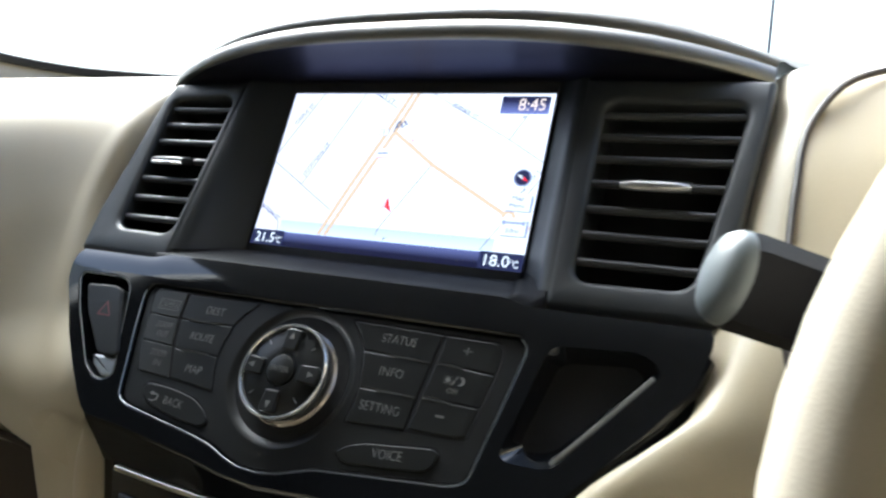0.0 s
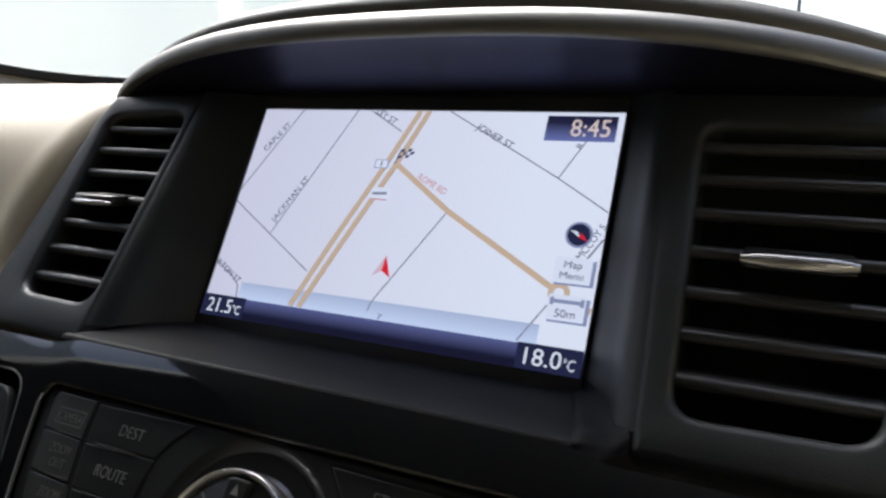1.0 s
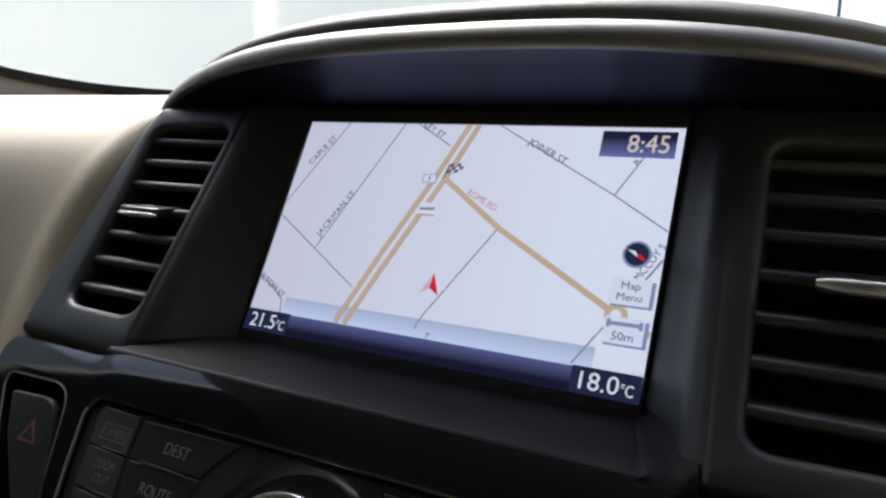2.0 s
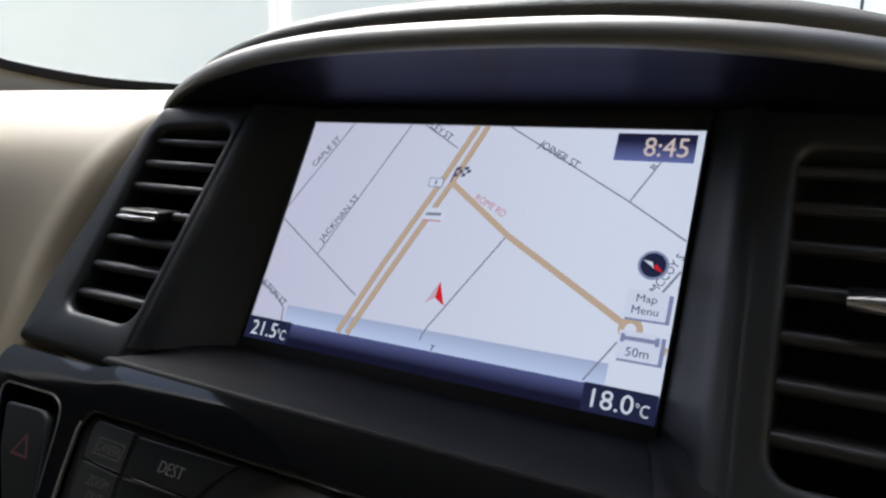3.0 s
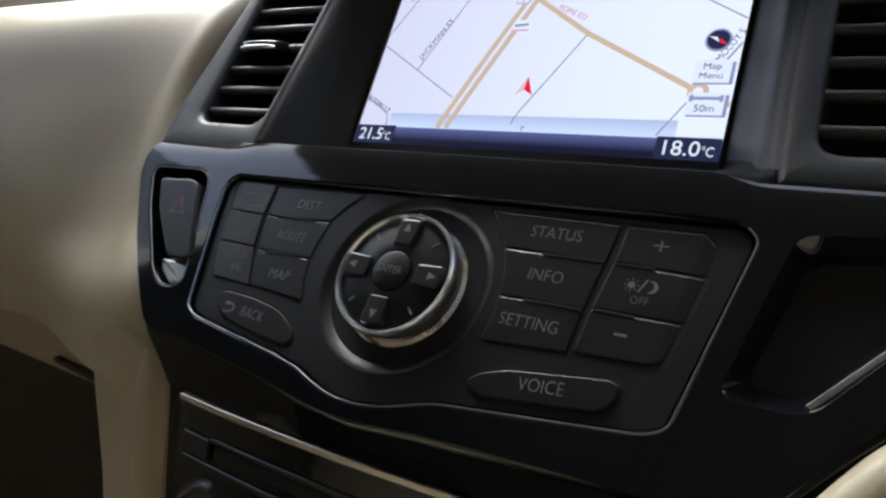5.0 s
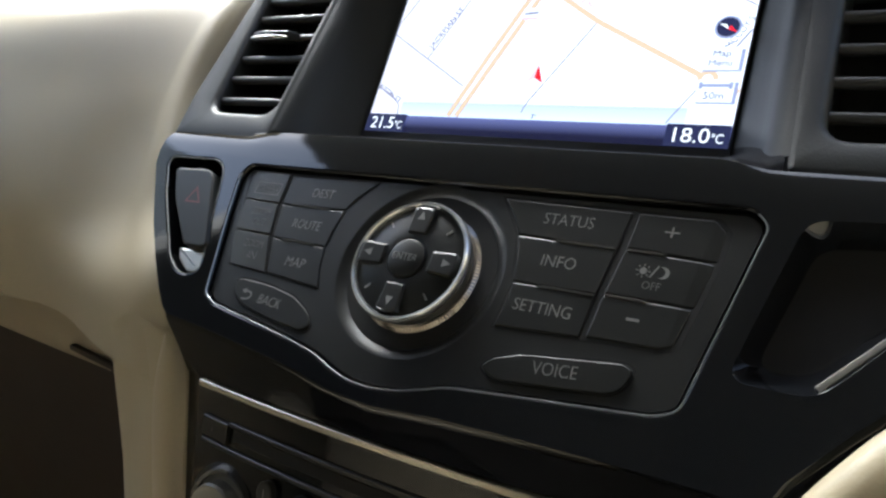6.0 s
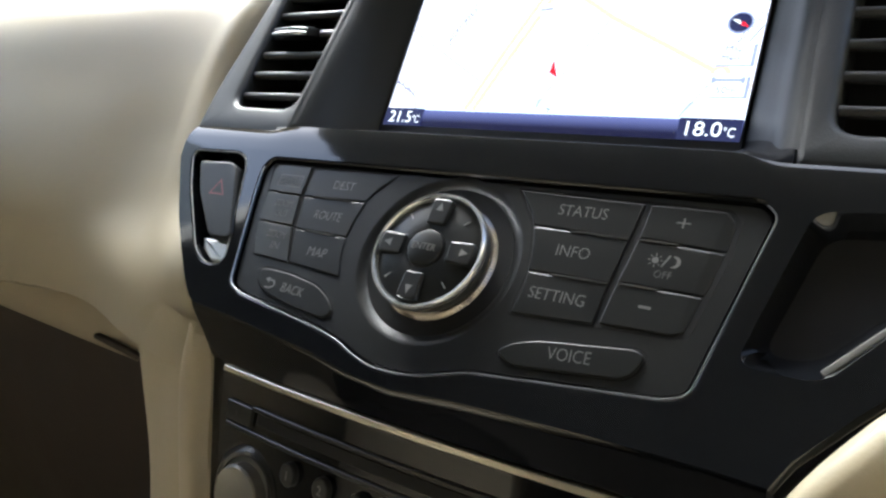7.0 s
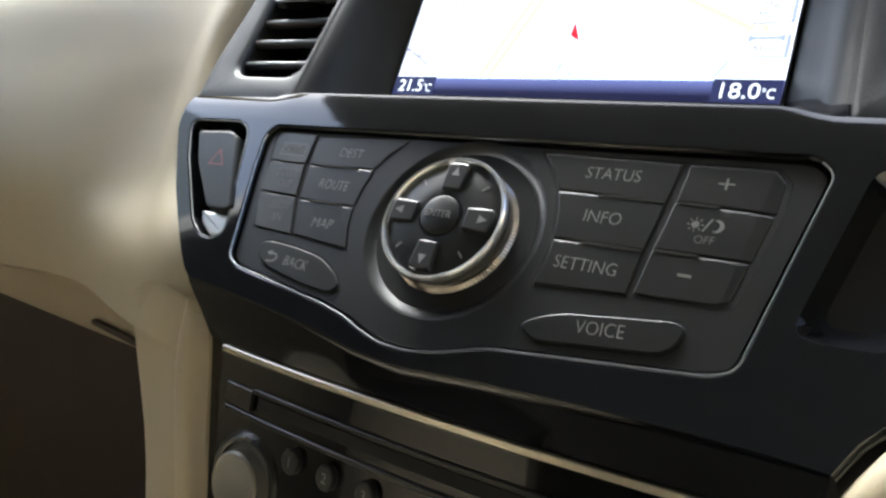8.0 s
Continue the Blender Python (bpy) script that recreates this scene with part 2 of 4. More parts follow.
def sweep(path, section, closed=False, up=(0, 0, 1), scale=None):
    """A closed section of (side, up) carried along a path."""
    bm = bmesh.new()
    path = [Vector(p) for p in path]
    k = len(path)
    rings = []
    for i, p in enumerate(path):
        a = path[i - 1] if (i or closed) else p
        b = path[(i + 1) % k] if (i + 1 < k or closed) else p
        t = (b - a).normalized()
        s = t.cross(Vector(up)).normalized()
        u = s.cross(t)
        f = scale[i] if scale else 1.0
        rings.append([bm.verts.new(p + s * (x * f) + u * (y * f)) for x, y in section])
    m = len(section)
    for i in range(k if closed else k - 1):
        a, b = rings[i], rings[(i + 1) % k]
        for j in range(m):
            bm.faces.new((a[j], a[(j + 1) % m], b[(j + 1) % m], b[j]))
    if not closed:
        bm.faces.new(rings[0])
        bm.faces.new(list(reversed(rings[-1])))
    return bm


def loft(sections, nu=6, nv=6, thick=0.0):
    """A smooth sheet through rows of points."""
    rows = [spline(s, nv) for s in sections]
    cols = [spline([r[j] for r in rows], nu) for j in range(len(rows[0]))]
    bm = bmesh.new()
    g = [[bm.verts.new(p) for p in c] for c in cols]
    for i in range(len(g) - 1):
        for j in range(len(g[0]) - 1):
            bm.faces.new((g[i][j], g[i + 1][j], g[i + 1][j + 1], g[i][j + 1]))
    return bm


def strip_rows(bm, rows):
    g = [[bm.verts.new(p) for p in r] for r in rows]
    for a, b in zip(g, g[1:]):
        for i in range(len(a) - 1):
            bm.faces.new((a[i], a[i + 1], b[i + 1], b[i]))


def box(x0, x1, y0, y1, z0, z1, bev=0.0, bm=None):
    pts = [(x0, y0), (x1, y0), (x1, y1), (x0, y1)]
    return prism(pts, z0, z1, bev, 2, bm)


def lettering(text, cx, cy, h, z, width=None, turn=0.0, shear=0.0, depth=0.00012, thin=0.0):
    """Letters of cap height h, centred at (cx, cy), turned by degrees."""
    cu = bpy.data.curves.new("letters", "FONT")
    cu.body, cu.extrude, cu.shear, cu.resolution_u, cu.offset = text, 0.0, shear, 3, -thin
    ob = bpy.data.objects.new("letters", cu)
    me = bpy.data.meshes.new_from_object(ob)
    bpy.data.objects.remove(ob)
    bm = bmesh.new()
    bm.from_mesh(me)
    bpy.data.meshes.remove(me)
    xs, ys = [v.co.x for v in bm.verts], [v.co.y for v in bm.verts]
    w0, h0 = max(xs) - min(xs), 0.69
    sy = h / h0
    sx = width / w0 if width else sy
    mx = (max(xs) + min(xs)) / 2
    a = radians(turn)
    for v in bm.verts:
        x, y = (v.co.x - mx) * sx, (v.co.y - h0 / 2) * sy
        v.co = (cx + x * math.cos(a) - y * math.sin(a), cy + x * math.sin(a) + y * math.cos(a), z)
    got = bmesh.ops.extrude_face_region(bm, geom=list(bm.faces))
    bmesh.ops.translate(bm, verts=[g for g in got["geom"] if isinstance(g, bmesh.types.BMVert)], vec=(0, 0, depth))
    return bm


def ribbon(pts, width, z, depth=0.0001):
    """A flat line of some width along pts."""
    bm = bmesh.new()
    v = [Vector((*p, 0)) for p in pts]
    left, right = [], []
    for i, p in enumerate(v):
        t = (v[min(i + 1, len(v) - 1)] - v[max(i - 1, 0)]).normalized()
        n = Vector((-t.y, t.x, 0)) * (width / 2)
        left.append(p + n)
        right.append(p - n)
    return prism([(q.x, q.y) for q in left + right[::-1]], z, z + depth)


def frame_of(origin, tilt):
    """A plane that leans back by tilt degrees: x to the right, y up its face, z out of it towards the seats."""
    return Matrix.Translation(origin) @ Matrix.Rotation(radians(90 - tilt), 4, "X")


SCREEN = frame_of((0, 0, 1.15), 28)
PANEL = frame_of((0, -0.1072, 1.065), 36.74)
VENTS = frame_of((0, -0.058, 1.111), 40)
RADIO = frame_of((0, -0.129, 1.005), 13)


def at(m, x, y, z=0.0):
    """A point of a plane's frame, in millimetres, as a place in the world."""
    return m @ Vector((x / 1000, y / 1000, z / 1000))


# ---- the setting: the yard wall ahead, and the closed cabin round the seats ----
solo("ground", box(-14, 14, -10, 14, -0.1, 0.0), CONCRETE, "grey concrete ground under the car", "ground", kind="structure")
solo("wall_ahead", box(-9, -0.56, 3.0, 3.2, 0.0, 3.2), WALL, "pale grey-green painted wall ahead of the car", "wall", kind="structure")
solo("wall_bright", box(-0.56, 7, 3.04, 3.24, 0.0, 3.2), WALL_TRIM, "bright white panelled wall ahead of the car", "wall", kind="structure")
for i, x in enumerate((0.125, 0.62, 1.15)):
    solo("trim_joint", box(x - 0.006, x + 0.006, 3.028, 3.04, 0.0, 3.2), LEGEND_DIM, "thin dark joint between white wall panels", "joint", group="wall joints", kind="structure")
# unseen wall, added to shape the light and reflections from the left
solo("wall_reflected", box(-3.5, -3.3, -9, 0.6, 0.0, 3.3), RENDER, "unseen pale wall added beside the car to tone its reflections", "wall", kind="structure")
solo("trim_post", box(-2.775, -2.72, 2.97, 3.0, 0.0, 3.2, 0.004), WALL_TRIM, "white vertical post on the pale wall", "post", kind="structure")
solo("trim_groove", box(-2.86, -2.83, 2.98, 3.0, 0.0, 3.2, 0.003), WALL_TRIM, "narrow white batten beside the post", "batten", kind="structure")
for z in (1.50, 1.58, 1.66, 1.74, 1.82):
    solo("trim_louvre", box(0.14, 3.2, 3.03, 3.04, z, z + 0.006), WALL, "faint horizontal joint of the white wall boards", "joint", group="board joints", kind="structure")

solo("floor_cabin", box(-0.78, 0.78, -1.6, 0.6, 0.30, 0.36), CARPET, "dark carpeted car floor", "floor", kind="structure")
solo("ceiling", box(-0.60, 0.60, -1.6, 0.0, 1.64, 1.70, 0.01), HEADLINER, "taupe fabric headliner of the car", "ceiling", kind="structure")
for s, nm in ((-1, "wall_passenger_side"), (1, "wall_driver_side")):
    x0, x1 = sorted((s * 0.80, s * 0.86))
    bm = box(x0, x1, -1.6, 0.62, 0.30, 1.17, 0.008)
    # unseen panel over the side window, added to block its light
    post = box(x0, x1, -1.45, -0.37 if s < 0 else 0.0, 1.17, 1.70, 0.0)
    for v in post.verts:
        v.co.x -= s * 0.21 * max(0.0, v.co.z - 1.17) / 0.53
    solo("trim_window_blocker", post, SOFT, "unseen dark panel that blocks light at the side windows", "door post", group="door posts", kind="structure")
    box(x0, x1, -1.6, -1.45, 1.17, 1.70, 0.0, bm)
    for v in bm.verts:
        v.co.x -= s * 0.21 * max(0.0, v.co.z - 1.17) / 0.53
    solo(nm, bm, BEIGE, "beige car door side with window openings", "door side", kind="structure")
# unseen; built windowless and dark to hold back light from behind
bm = box(-0.86, 0.86, -1.66, -1.6, 0.30, 1.70)
solo("wall_rear", bm, CARPET, "unseen dark rear wall of the cabin, closed against light", "wall", kind="structure")
solo("wall_bulkhead", box(-0.80, 0.80, 0.60, 0.64, 0.30, 1.17), CARPET, "dark bulkhead ahead of the footwells", "bulkhead", kind="structure")
for s in (-1, 1):
    path = spline([(s * 0.83, 0.12, 1.30), (s * 0.82, 0.06, 1.40), (s * 0.72, 0.02, 1.53), (s * 0.64, -0.02, 1.63)], 6)
    solo("trim_pillar", sweep(path, fillet([(-0.03, -0.03), (0.03, -0.03), (0.03, 0.03), (-0.03, 0.03)], 0.012), up=(0, 1, 0)), BEIGE_HARD, "beige windscreen pillar trim", "pillar", group="windscreen pillars", kind="structure")

# ---- front seats ----
def front_seat(x, label):
    s = thing("front_seat", Matrix.Translation((x, -0.75, 0.36)), label, "car seat", group="front seats")
    part("cushion", prism(fillet([(x - 0.25, -0.95), (x + 0.25, -0.95), (x + 0.26, -0.48), (x - 0.26, -0.48)], 0.06), 0.58, 0.74, 0.05, 4), SEAT, s, "", Matrix.Identity(4))
    part("base", box(x - 0.20, x + 0.20, -0.90, -0.52, 0.36, 0.58, 0.02), DARK, s, "", Matrix.Identity(4))
    m = Matrix.Translation((x, -0.98, 0.70)) @ Matrix.Rotation(radians(90 - 14), 4, "X")
    part("backrest", prism(fillet([(-0.25, 0.0), (0.25, 0.0), (0.22, 0.58), (-0.22, 0.58)], 0.07), -0.06, 0.06, 0.05, 4), SEAT, s, "", m)
    part("headrest", prism(fillet([(-0.12, 0.62), (0.12, 0.62), (0.11, 0.80), (-0.11, 0.80)], 0.05), -0.04, 0.05, 0.03, 4), SEAT, s, "", m)


front_seat(-0.38, "beige leather front seat on the passenger side")
front_seat(0.40, "beige leather front seat on the driver side")

# ---- dashboard ----
dash = thing("dashboard", Matrix.Translation((0, 0.2, 1.0)), "beige soft vinyl dashboard with a dark top pad", "dashboard")
WORLD = Matrix.Identity(4)


def hood_line(s, dy=0.0, dz=0.0, dx=0.0):
    k = 1 - abs(s) ** 2.66
    return Vector((-0.0005 + (0.197 + dx) * s, 0.029 - 0.0404 * k + dy, 1.2005 + 0.023 * k + dz))


STEPS = [math.sin(math.pi / 2 * (i / 16)) if abs(i) < 16 else (1 if i > 0 else -1) for i in range(-16, 17)]


def along(rows):
    """A sheet from rows (dy, dz at the middle, dz at the ends, dx) that follow the hood's edge."""
    bm = bmesh.new()
    g = []
    for dy, dz, dze, dx in rows:
        g.append([bm.verts.new(hood_line(s, dy, dz + (dze - dz) * abs(s) ** 3, dx)) for s in STEPS])
    for a, b in zip(g, g[1:]):
        for i in range(len(STEPS) - 1):
            bm.faces.new((a[i], a[i + 1], b[i + 1], b[i]))
    return bm


# top pad behind the hood trim
part("top_pad", along([(0.016, 0.006, 0.004, 0.000), (0.012, 0.0125, 0.0100, 0.000), (0.014, 0.0165, 0.0125, 0.001), (0.022, 0.0205, 0.0135, 0.003), (0.040, 0.0240, 0.013, 0.006), (0.075, 0.0255, 0.012, 0.014), (0.14, 0.022, 0.017, 0.03), (0.25, 0.016, 0.026, 0.05), (0.47, 0.012, 0.034, 0.10)]), TAUPE, dash, "dark taupe grained leather pad over the display hood", WORLD, 60)

# passenger side: soft pad from the windscreen, over the edge, down to its lower lip
PAD_INNER = [
    [(-0.200, 0.50, 1.232), (-0.195, 0.25, 1.220), (-0.193, 0.10, 1.209), (-0.194, 0.034, 1.203), (-0.195, -0.001, 1.178), (-0.193, -0.047, 1.122), (-0.180, -0.071, 1.090), (-0.170, -0.083, 1.070), (-0.126, -0.119, 1.032), (-0.121, -0.127, 0.992)],
    [(-0.250, 0.50, 1.232), (-0.230, 0.25, 1.222), (-0.222, 0.10, 1.211), (-0.221, 0.030, 1.201), (-0.223, -0.015, 1.178), (-0.220, -0.058, 1.124), (-0.214, -0.078, 1.088), (-0.208, -0.091, 1.059), (-0.178, -0.1165, 1.0215), (-0.171, -0.119, 0.993)],
]
PAD_OUTER = [
    [(-0.35, 0.50, 1.233), (-0.33, 0.25, 1.224), (-0.32, 0.10, 1.211), (-0.315, 0.020, 1.197), (-0.31, -0.032, 1.174), (-0.305, -0.067, 1.122), (-0.30, -0.088, 1.082), (-0.295, -0.097, 1.045), (-0.285, -0.093, 1.014), (-0.278, -0.086, 0.989)],
    [(-0.55, 0.50, 1.234), (-0.53, 0.25, 1.225), (-0.52, 0.10, 1.211), (-0.51, 0.015, 1.195), (-0.50, -0.034, 1.168), (-0.50, -0.066, 1.118), (-0.49, -0.084, 1.077), (-0.49, -0.090, 1.040), (-0.48, -0.078, 1.003), (-0.47, -0.064, 0.970)],
    [(-0.77, 0.50, 1.236), (-0.77, 0.25, 1.226), (-0.77, 0.10, 1.212), (-0.77, 0.015, 1.195), (-0.77, -0.030, 1.166), (-0.77, -0.056, 1.117), (-0.77, -0.068, 1.075), (-0.77, -0.072, 1.040), (-0.77, -0.065, 0.996), (-0.77, -0.048, 0.957)],
]
PAD = PAD_INNER + PAD_OUTER
for row, back in ((1, 0.015), (2, 0.019), (3, 0.011)):
    PAD[row] = [(x, y + back * (0, 0, 0.15, 0.6, 1, 1, 1, 0.75, 0.3, 0.0)[i], z) for i, (x, y, z) in enumerate(PAD[row])]
# its edge rolls down into the joint beside the vent
PAD[1:1] = [[tuple(Vector(a).lerp(Vector(b), 0.17) + Vector((0, -0.0003, 0.0003))) for a, b in zip(PAD[0], PAD[1])]]
PAD[0] = [(x, y + 0.0018, z - 0.0014) for x, y, z in PAD[0]]
PAD.insert(0, [(x + 0.010, y + 0.012, z - 0.010) for x, y, z in PAD[0]])
part("passenger_pad", loft(PAD, 8, 8), BEIGE, dash, "beige vinyl pad of the passenger side", WORLD, 70)
LIP = [[PAD[i][-1], (PAD[i][-1][0], PAD[i][-1][1] + 0.012, PAD[i][-1][2] - 0.006), (PAD[i][-1][0] - 0.004, PAD[i][-1][1] + 0.05, PAD[i][-1][2] - 0.004)] for i in (3, 4, 5, 6)]
part("lower_lip", loft(LIP, 6, 3), BEIGE, dash, "", WORLD, 70)
# the flank of the centre console that runs down from the pad
FLANK = [
    [(-0.102, -0.106, 1.014), (-0.100, -0.118, 0.985), (-0.094, -0.130, 0.93), (-0.086, -0.144, 0.86), (-0.080, -0.158, 0.79)],
    [(-0.118, -0.1215, 1.016), (-0.117, -0.1275, 0.985), (-0.111, -0.139, 0.93), (-0.104, -0.152, 0.86), (-0.10, -0.165, 0.79)],
    [(-0.146, -0.1205, 1.020), (-0.142, -0.125, 0.975), (-0.139, -0.134, 0.93), (-0.135, -0.146, 0.86), (-0.131, -0.158, 0.79)],
    [(-0.178, -0.114, 1.005), (-0.172, -0.1165, 0.970), (-0.166, -0.118, 0.93), (-0.162, -0.124, 0.86), (-0.158, -0.128, 0.79)],
    [(-0.200, -0.085, 0.992), (-0.190, -0.090, 0.962), (-0.182, -0.090, 0.93), (-0.178, -0.090, 0.86), (-0.174, -0.090, 0.79)],
    [(-0.205, 0.10, 0.985), (-0.192, 0.10, 0.962), (-0.184, 0.10, 0.93), (-0.180, 0.10, 0.86), (-0.176, 0.10, 0.79)],
]
part("console_flank", loft(FLANK, 6, 6), BEIGE, dash, "beige flank of the centre console", WORLD, 70)
# driver side pad
DRV_INNER = [
    [(0.215, 0.50, 1.234), (0.210, 0.25, 1.223), (0.207, 0.10, 1.210), (0.205, 0.034, 1.205), (0.203, 0.000, 1.176), (0.198, -0.052, 1.122), (0.194, -0.084, 1.094), (0.181, -0.102, 1.074), (0.147, -0.128, 1.047), (0.130, -0.140, 1.024), (0.126, -0.120, 0.95)],
    [(0.25, 0.50, 1.236), (0.24, 0.25, 1.225), (0.235, 0.10, 1.212), (0.232, 0.030, 1.204), (0.230, -0.006, 1.176), (0.224, -0.056, 1.122), (0.222, -0.088, 1.090), (0.214, -0.106, 1.066), (0.186, -0.129, 1.032), (0.168, -0.136, 1.002), (0.160, -0.108, 0.93)],
]
DRV_OUTER = [
    [(0.34, 0.50, 1.236), (0.33, 0.25, 1.226), (0.325, 0.10, 1.214), (0.32, 0.030, 1.205), (0.315, -0.010, 1.176), (0.31, -0.050, 1.122), (0.305, -0.072, 1.085), (0.30, -0.082, 1.050), (0.29, -0.088, 1.005), (0.28, -0.088, 0.965), (0.27, -0.084, 0.92)],
    [(0.77, 0.50, 1.236), (0.77, 0.25, 1.226), (0.77, 0.10, 1.214), (0.77, 0.030, 1.205), (0.77, -0.010, 1.176), (0.77, -0.040, 1.122), (0.77, -0.055, 1.085), (0.77, -0.060, 1.050), (0.77, -0.06, 1.005), (0.77, -0.06, 0.965), (0.77, -0.05, 0.92)],
]
DRV = DRV_INNER + DRV_OUTER
DRV.insert(0, [(x - 0.012, y + 0.009, z - 0.006) if i < 7 else (x - 0.001, y + 0.003, z - 0.002) for i, (x, y, z) in enumerate(DRV[0])])
part("driver_pad", loft(DRV, 8, 8), BEIGE, dash, "beige vinyl pad of the driver side", WORLD, 70)
seam = spline([(0.250, 0.034, 1.2095), (0.226, 0.016, 1.200), (0.213, 0.000, 1.181), (0.209, -0.026, 1.154), (0.2085, -0.053, 1.126), (0.211, -0.086, 1.096), (0.224, -0.1045, 1.066)], 8)
part("pad_seam", sweep(seam, circle(0, 0, 0.0016, 8)), BROWN, dash, "dark recessed seam in the driver pad", WORLD)

# instrument hood ahead of the steering wheel
bin_ = thing("instrument_binnacle", Matrix.Translation((0.41, 0.02, 1.20)), "beige instrument hood behind the steering wheel", "instrument hood")
arch = [(-1, 0.0), (-0.96, 0.55), (-0.80, 0.90), (-0.4, 1.05), (0.0, 1.10), (0.4, 1.05), (0.80, 0.90), (0.96, 0.55), (1, 0.0)]
part("visor", loft([[(0.415 + 0.152 * w * u, y, z0 + h * v) for u, v in arch] for y, z0, h, w in ((-0.088, 1.13, 0.118, 0.98), (-0.092, 1.126, 0.124, 1.0), (-0.085, 1.126, 0.128, 1.02), (0.02, 1.15, 0.105, 1.04), (0.16, 1.18, 0.055, 1.05))], 6, 5), BEIGE, bin_, "", WORLD, 60)
part("dial_face", prism([(0.415 + 0.148 * u, 1.126 + 0.118 * v) for u, v in arch], -0.004, 0.0), DARK, bin_, "dark instrument face", Matrix.Translation((0, -0.02, 0)) @ Matrix.Rotation(radians(90), 4, "X"))

glove = thing("glovebox", Matrix.Translation((-0.45, 0.0, 0.80)), "glovebox under the passenger pad, coloured dark for its shade", "glovebox")
# lid coloured dark for the shade under the pad
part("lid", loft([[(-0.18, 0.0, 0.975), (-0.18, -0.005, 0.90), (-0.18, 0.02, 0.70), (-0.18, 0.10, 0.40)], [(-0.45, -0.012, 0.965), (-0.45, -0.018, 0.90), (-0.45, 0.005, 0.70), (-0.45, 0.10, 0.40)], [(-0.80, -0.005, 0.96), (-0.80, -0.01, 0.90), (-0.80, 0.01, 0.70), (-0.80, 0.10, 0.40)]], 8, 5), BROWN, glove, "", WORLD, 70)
part("upper_band", loft([[(x, y + 0.018, 0.976), (x, y, 0.962), (x, y - 0.006, 0.940), (x, y + 0.004, 0.918), (x, y + 0.03, 0.912)] for x, y in ((-0.185, -0.030), (-0.30, -0.028), (-0.50, -0.022), (-0.79, -0.012))], 6, 4), BEIGE_HARD, glove, "beige band above the glovebox lid", WORLD, 70)
part("lid_edge", sweep([(-0.36, -0.034, 0.934), (-0.30, -0.037, 0.931), (-0.250, -0.037, 0.920)], fillet([(-0.0025, -0.002), (0.0025, -0.002), (0.0025, 0.002), (-0.0025, 0.002)], 0.001)), BROWN, glove, "upper edge of the glovebox, browned for the shade there", WORLD)

# windscreen's lower black border at the passenger end, and the trim under it
BORDER = [(-0.40, 0.49, 1.232), (-0.52, 0.46, 1.234), (-0.62, 0.40, 1.2365), (-0.70, 0.33, 1.243), (-0.76, 0.25, 1.260), (-0.81, 0.15, 1.300), (-0.83, 0.10, 1.34)]
solo("trim_windscreen_border", sweep(spline(BORDER, 8), fillet([(-0.008, -0.006), (0.008, -0.006), (0.008, 0.006), (-0.008, 0.006)], 0.003)), SEAL, "black rubber border along the windscreen foot", "windscreen border", kind="structure")
solo("trim_pillar_foot", loft([[(x, y, z - 0.004), (x + 0.004, y - 0.008, z - 0.02), (x + 0.004, y - 0.012, 1.20)] for x, y, z in BORDER[2:]], 6, 3), BEIGE_HARD, "beige pillar foot trim below the windscreen border", "pillar trim", kind="structure", angle=70)

# ---- display hood and vent surround ----
bezel = thing("display_surround", VENTS, "charcoal plastic surround of the display with an arched hood", "dash bezel")
VENT_L = mm([(-180.5, 105.5), (-129, 109), (-120.5, 1), (-165.5, 2)])
VENT_R = mm([(118, 107), (187, 104), (173, 1), (122, 0)])
LEFT_FACE = mm([(-184, -16), (-188, 13), (-190, 103), (-186, 120), (-122, 122), (-113, -9), (-113, -17)])
RIGHT_FACE = mm([(112, -15), (112, -8), (104, 122), (198, 120), (197, 103), (190, 30), (186, -14)])
for nm, face, hole in (("vent_face", LEFT_FACE, VENT_L), ("vent_face", RIGHT_FACE, VENT_R)):
    bm = holed(fillet(face, 0.003), [fillet(hole, 0.009, 6)], 0.0, 0.010, (0.034,))
    bmesh.ops.recalc_face_normals(bm, faces=bm.faces)
    rim = [e for e in bm.edges if len(e.link_faces) == 2 and abs(e.link_faces[0].normal.dot(e.link_faces[1].normal)) < 0.5 and all(abs(v.co.z) < 1e-6 for v in e.verts)]
    bmesh.ops.bevel(bm, geom=rim, offset=0.0034, segments=3, profile=0.5, affect="EDGES")
    part(nm, bm, SOFT, bezel)
# walls that lead in from the surround to the display
for s, face in ((-1, ((-113, -9), (-122, 122))), (1, ((112, -8), (104, 122)))):
    rows = []
    for k in range(9):
        f = k / 8
        a = at(VENTS, face[0][0] + (face[1][0] - face[0][0]) * f, face[0][1] + (face[1][1] - face[0][1]) * f, 0)
        b = at(SCREEN, s * 88.3, -57 + 117 * f, -1)
        c = a.lerp(b, 0.5)
        rows.append([a + Vector((s * 0.002, 0.0006, 0)), a.lerp(c, 0.08), c, b])
    part("side_wall", loft(rows, 2, 4), SOFT, bezel, "", WORLD, 60)
part("shelf", loft([[at(PANEL, u * 98, 49.0, -4.6), at(PANEL, u * 98, 50.6, -4.9), at(PANEL, u * 97, 53.0, -9.5), at(SCREEN, u * 87, -58, 4), at(SCREEN, u * 86, -57, -2)] for u in (-1.17, -0.5, 0, 0.5, 1)], 3, 3), SHELF, bezel, "dark ledge under the display", WORLD)
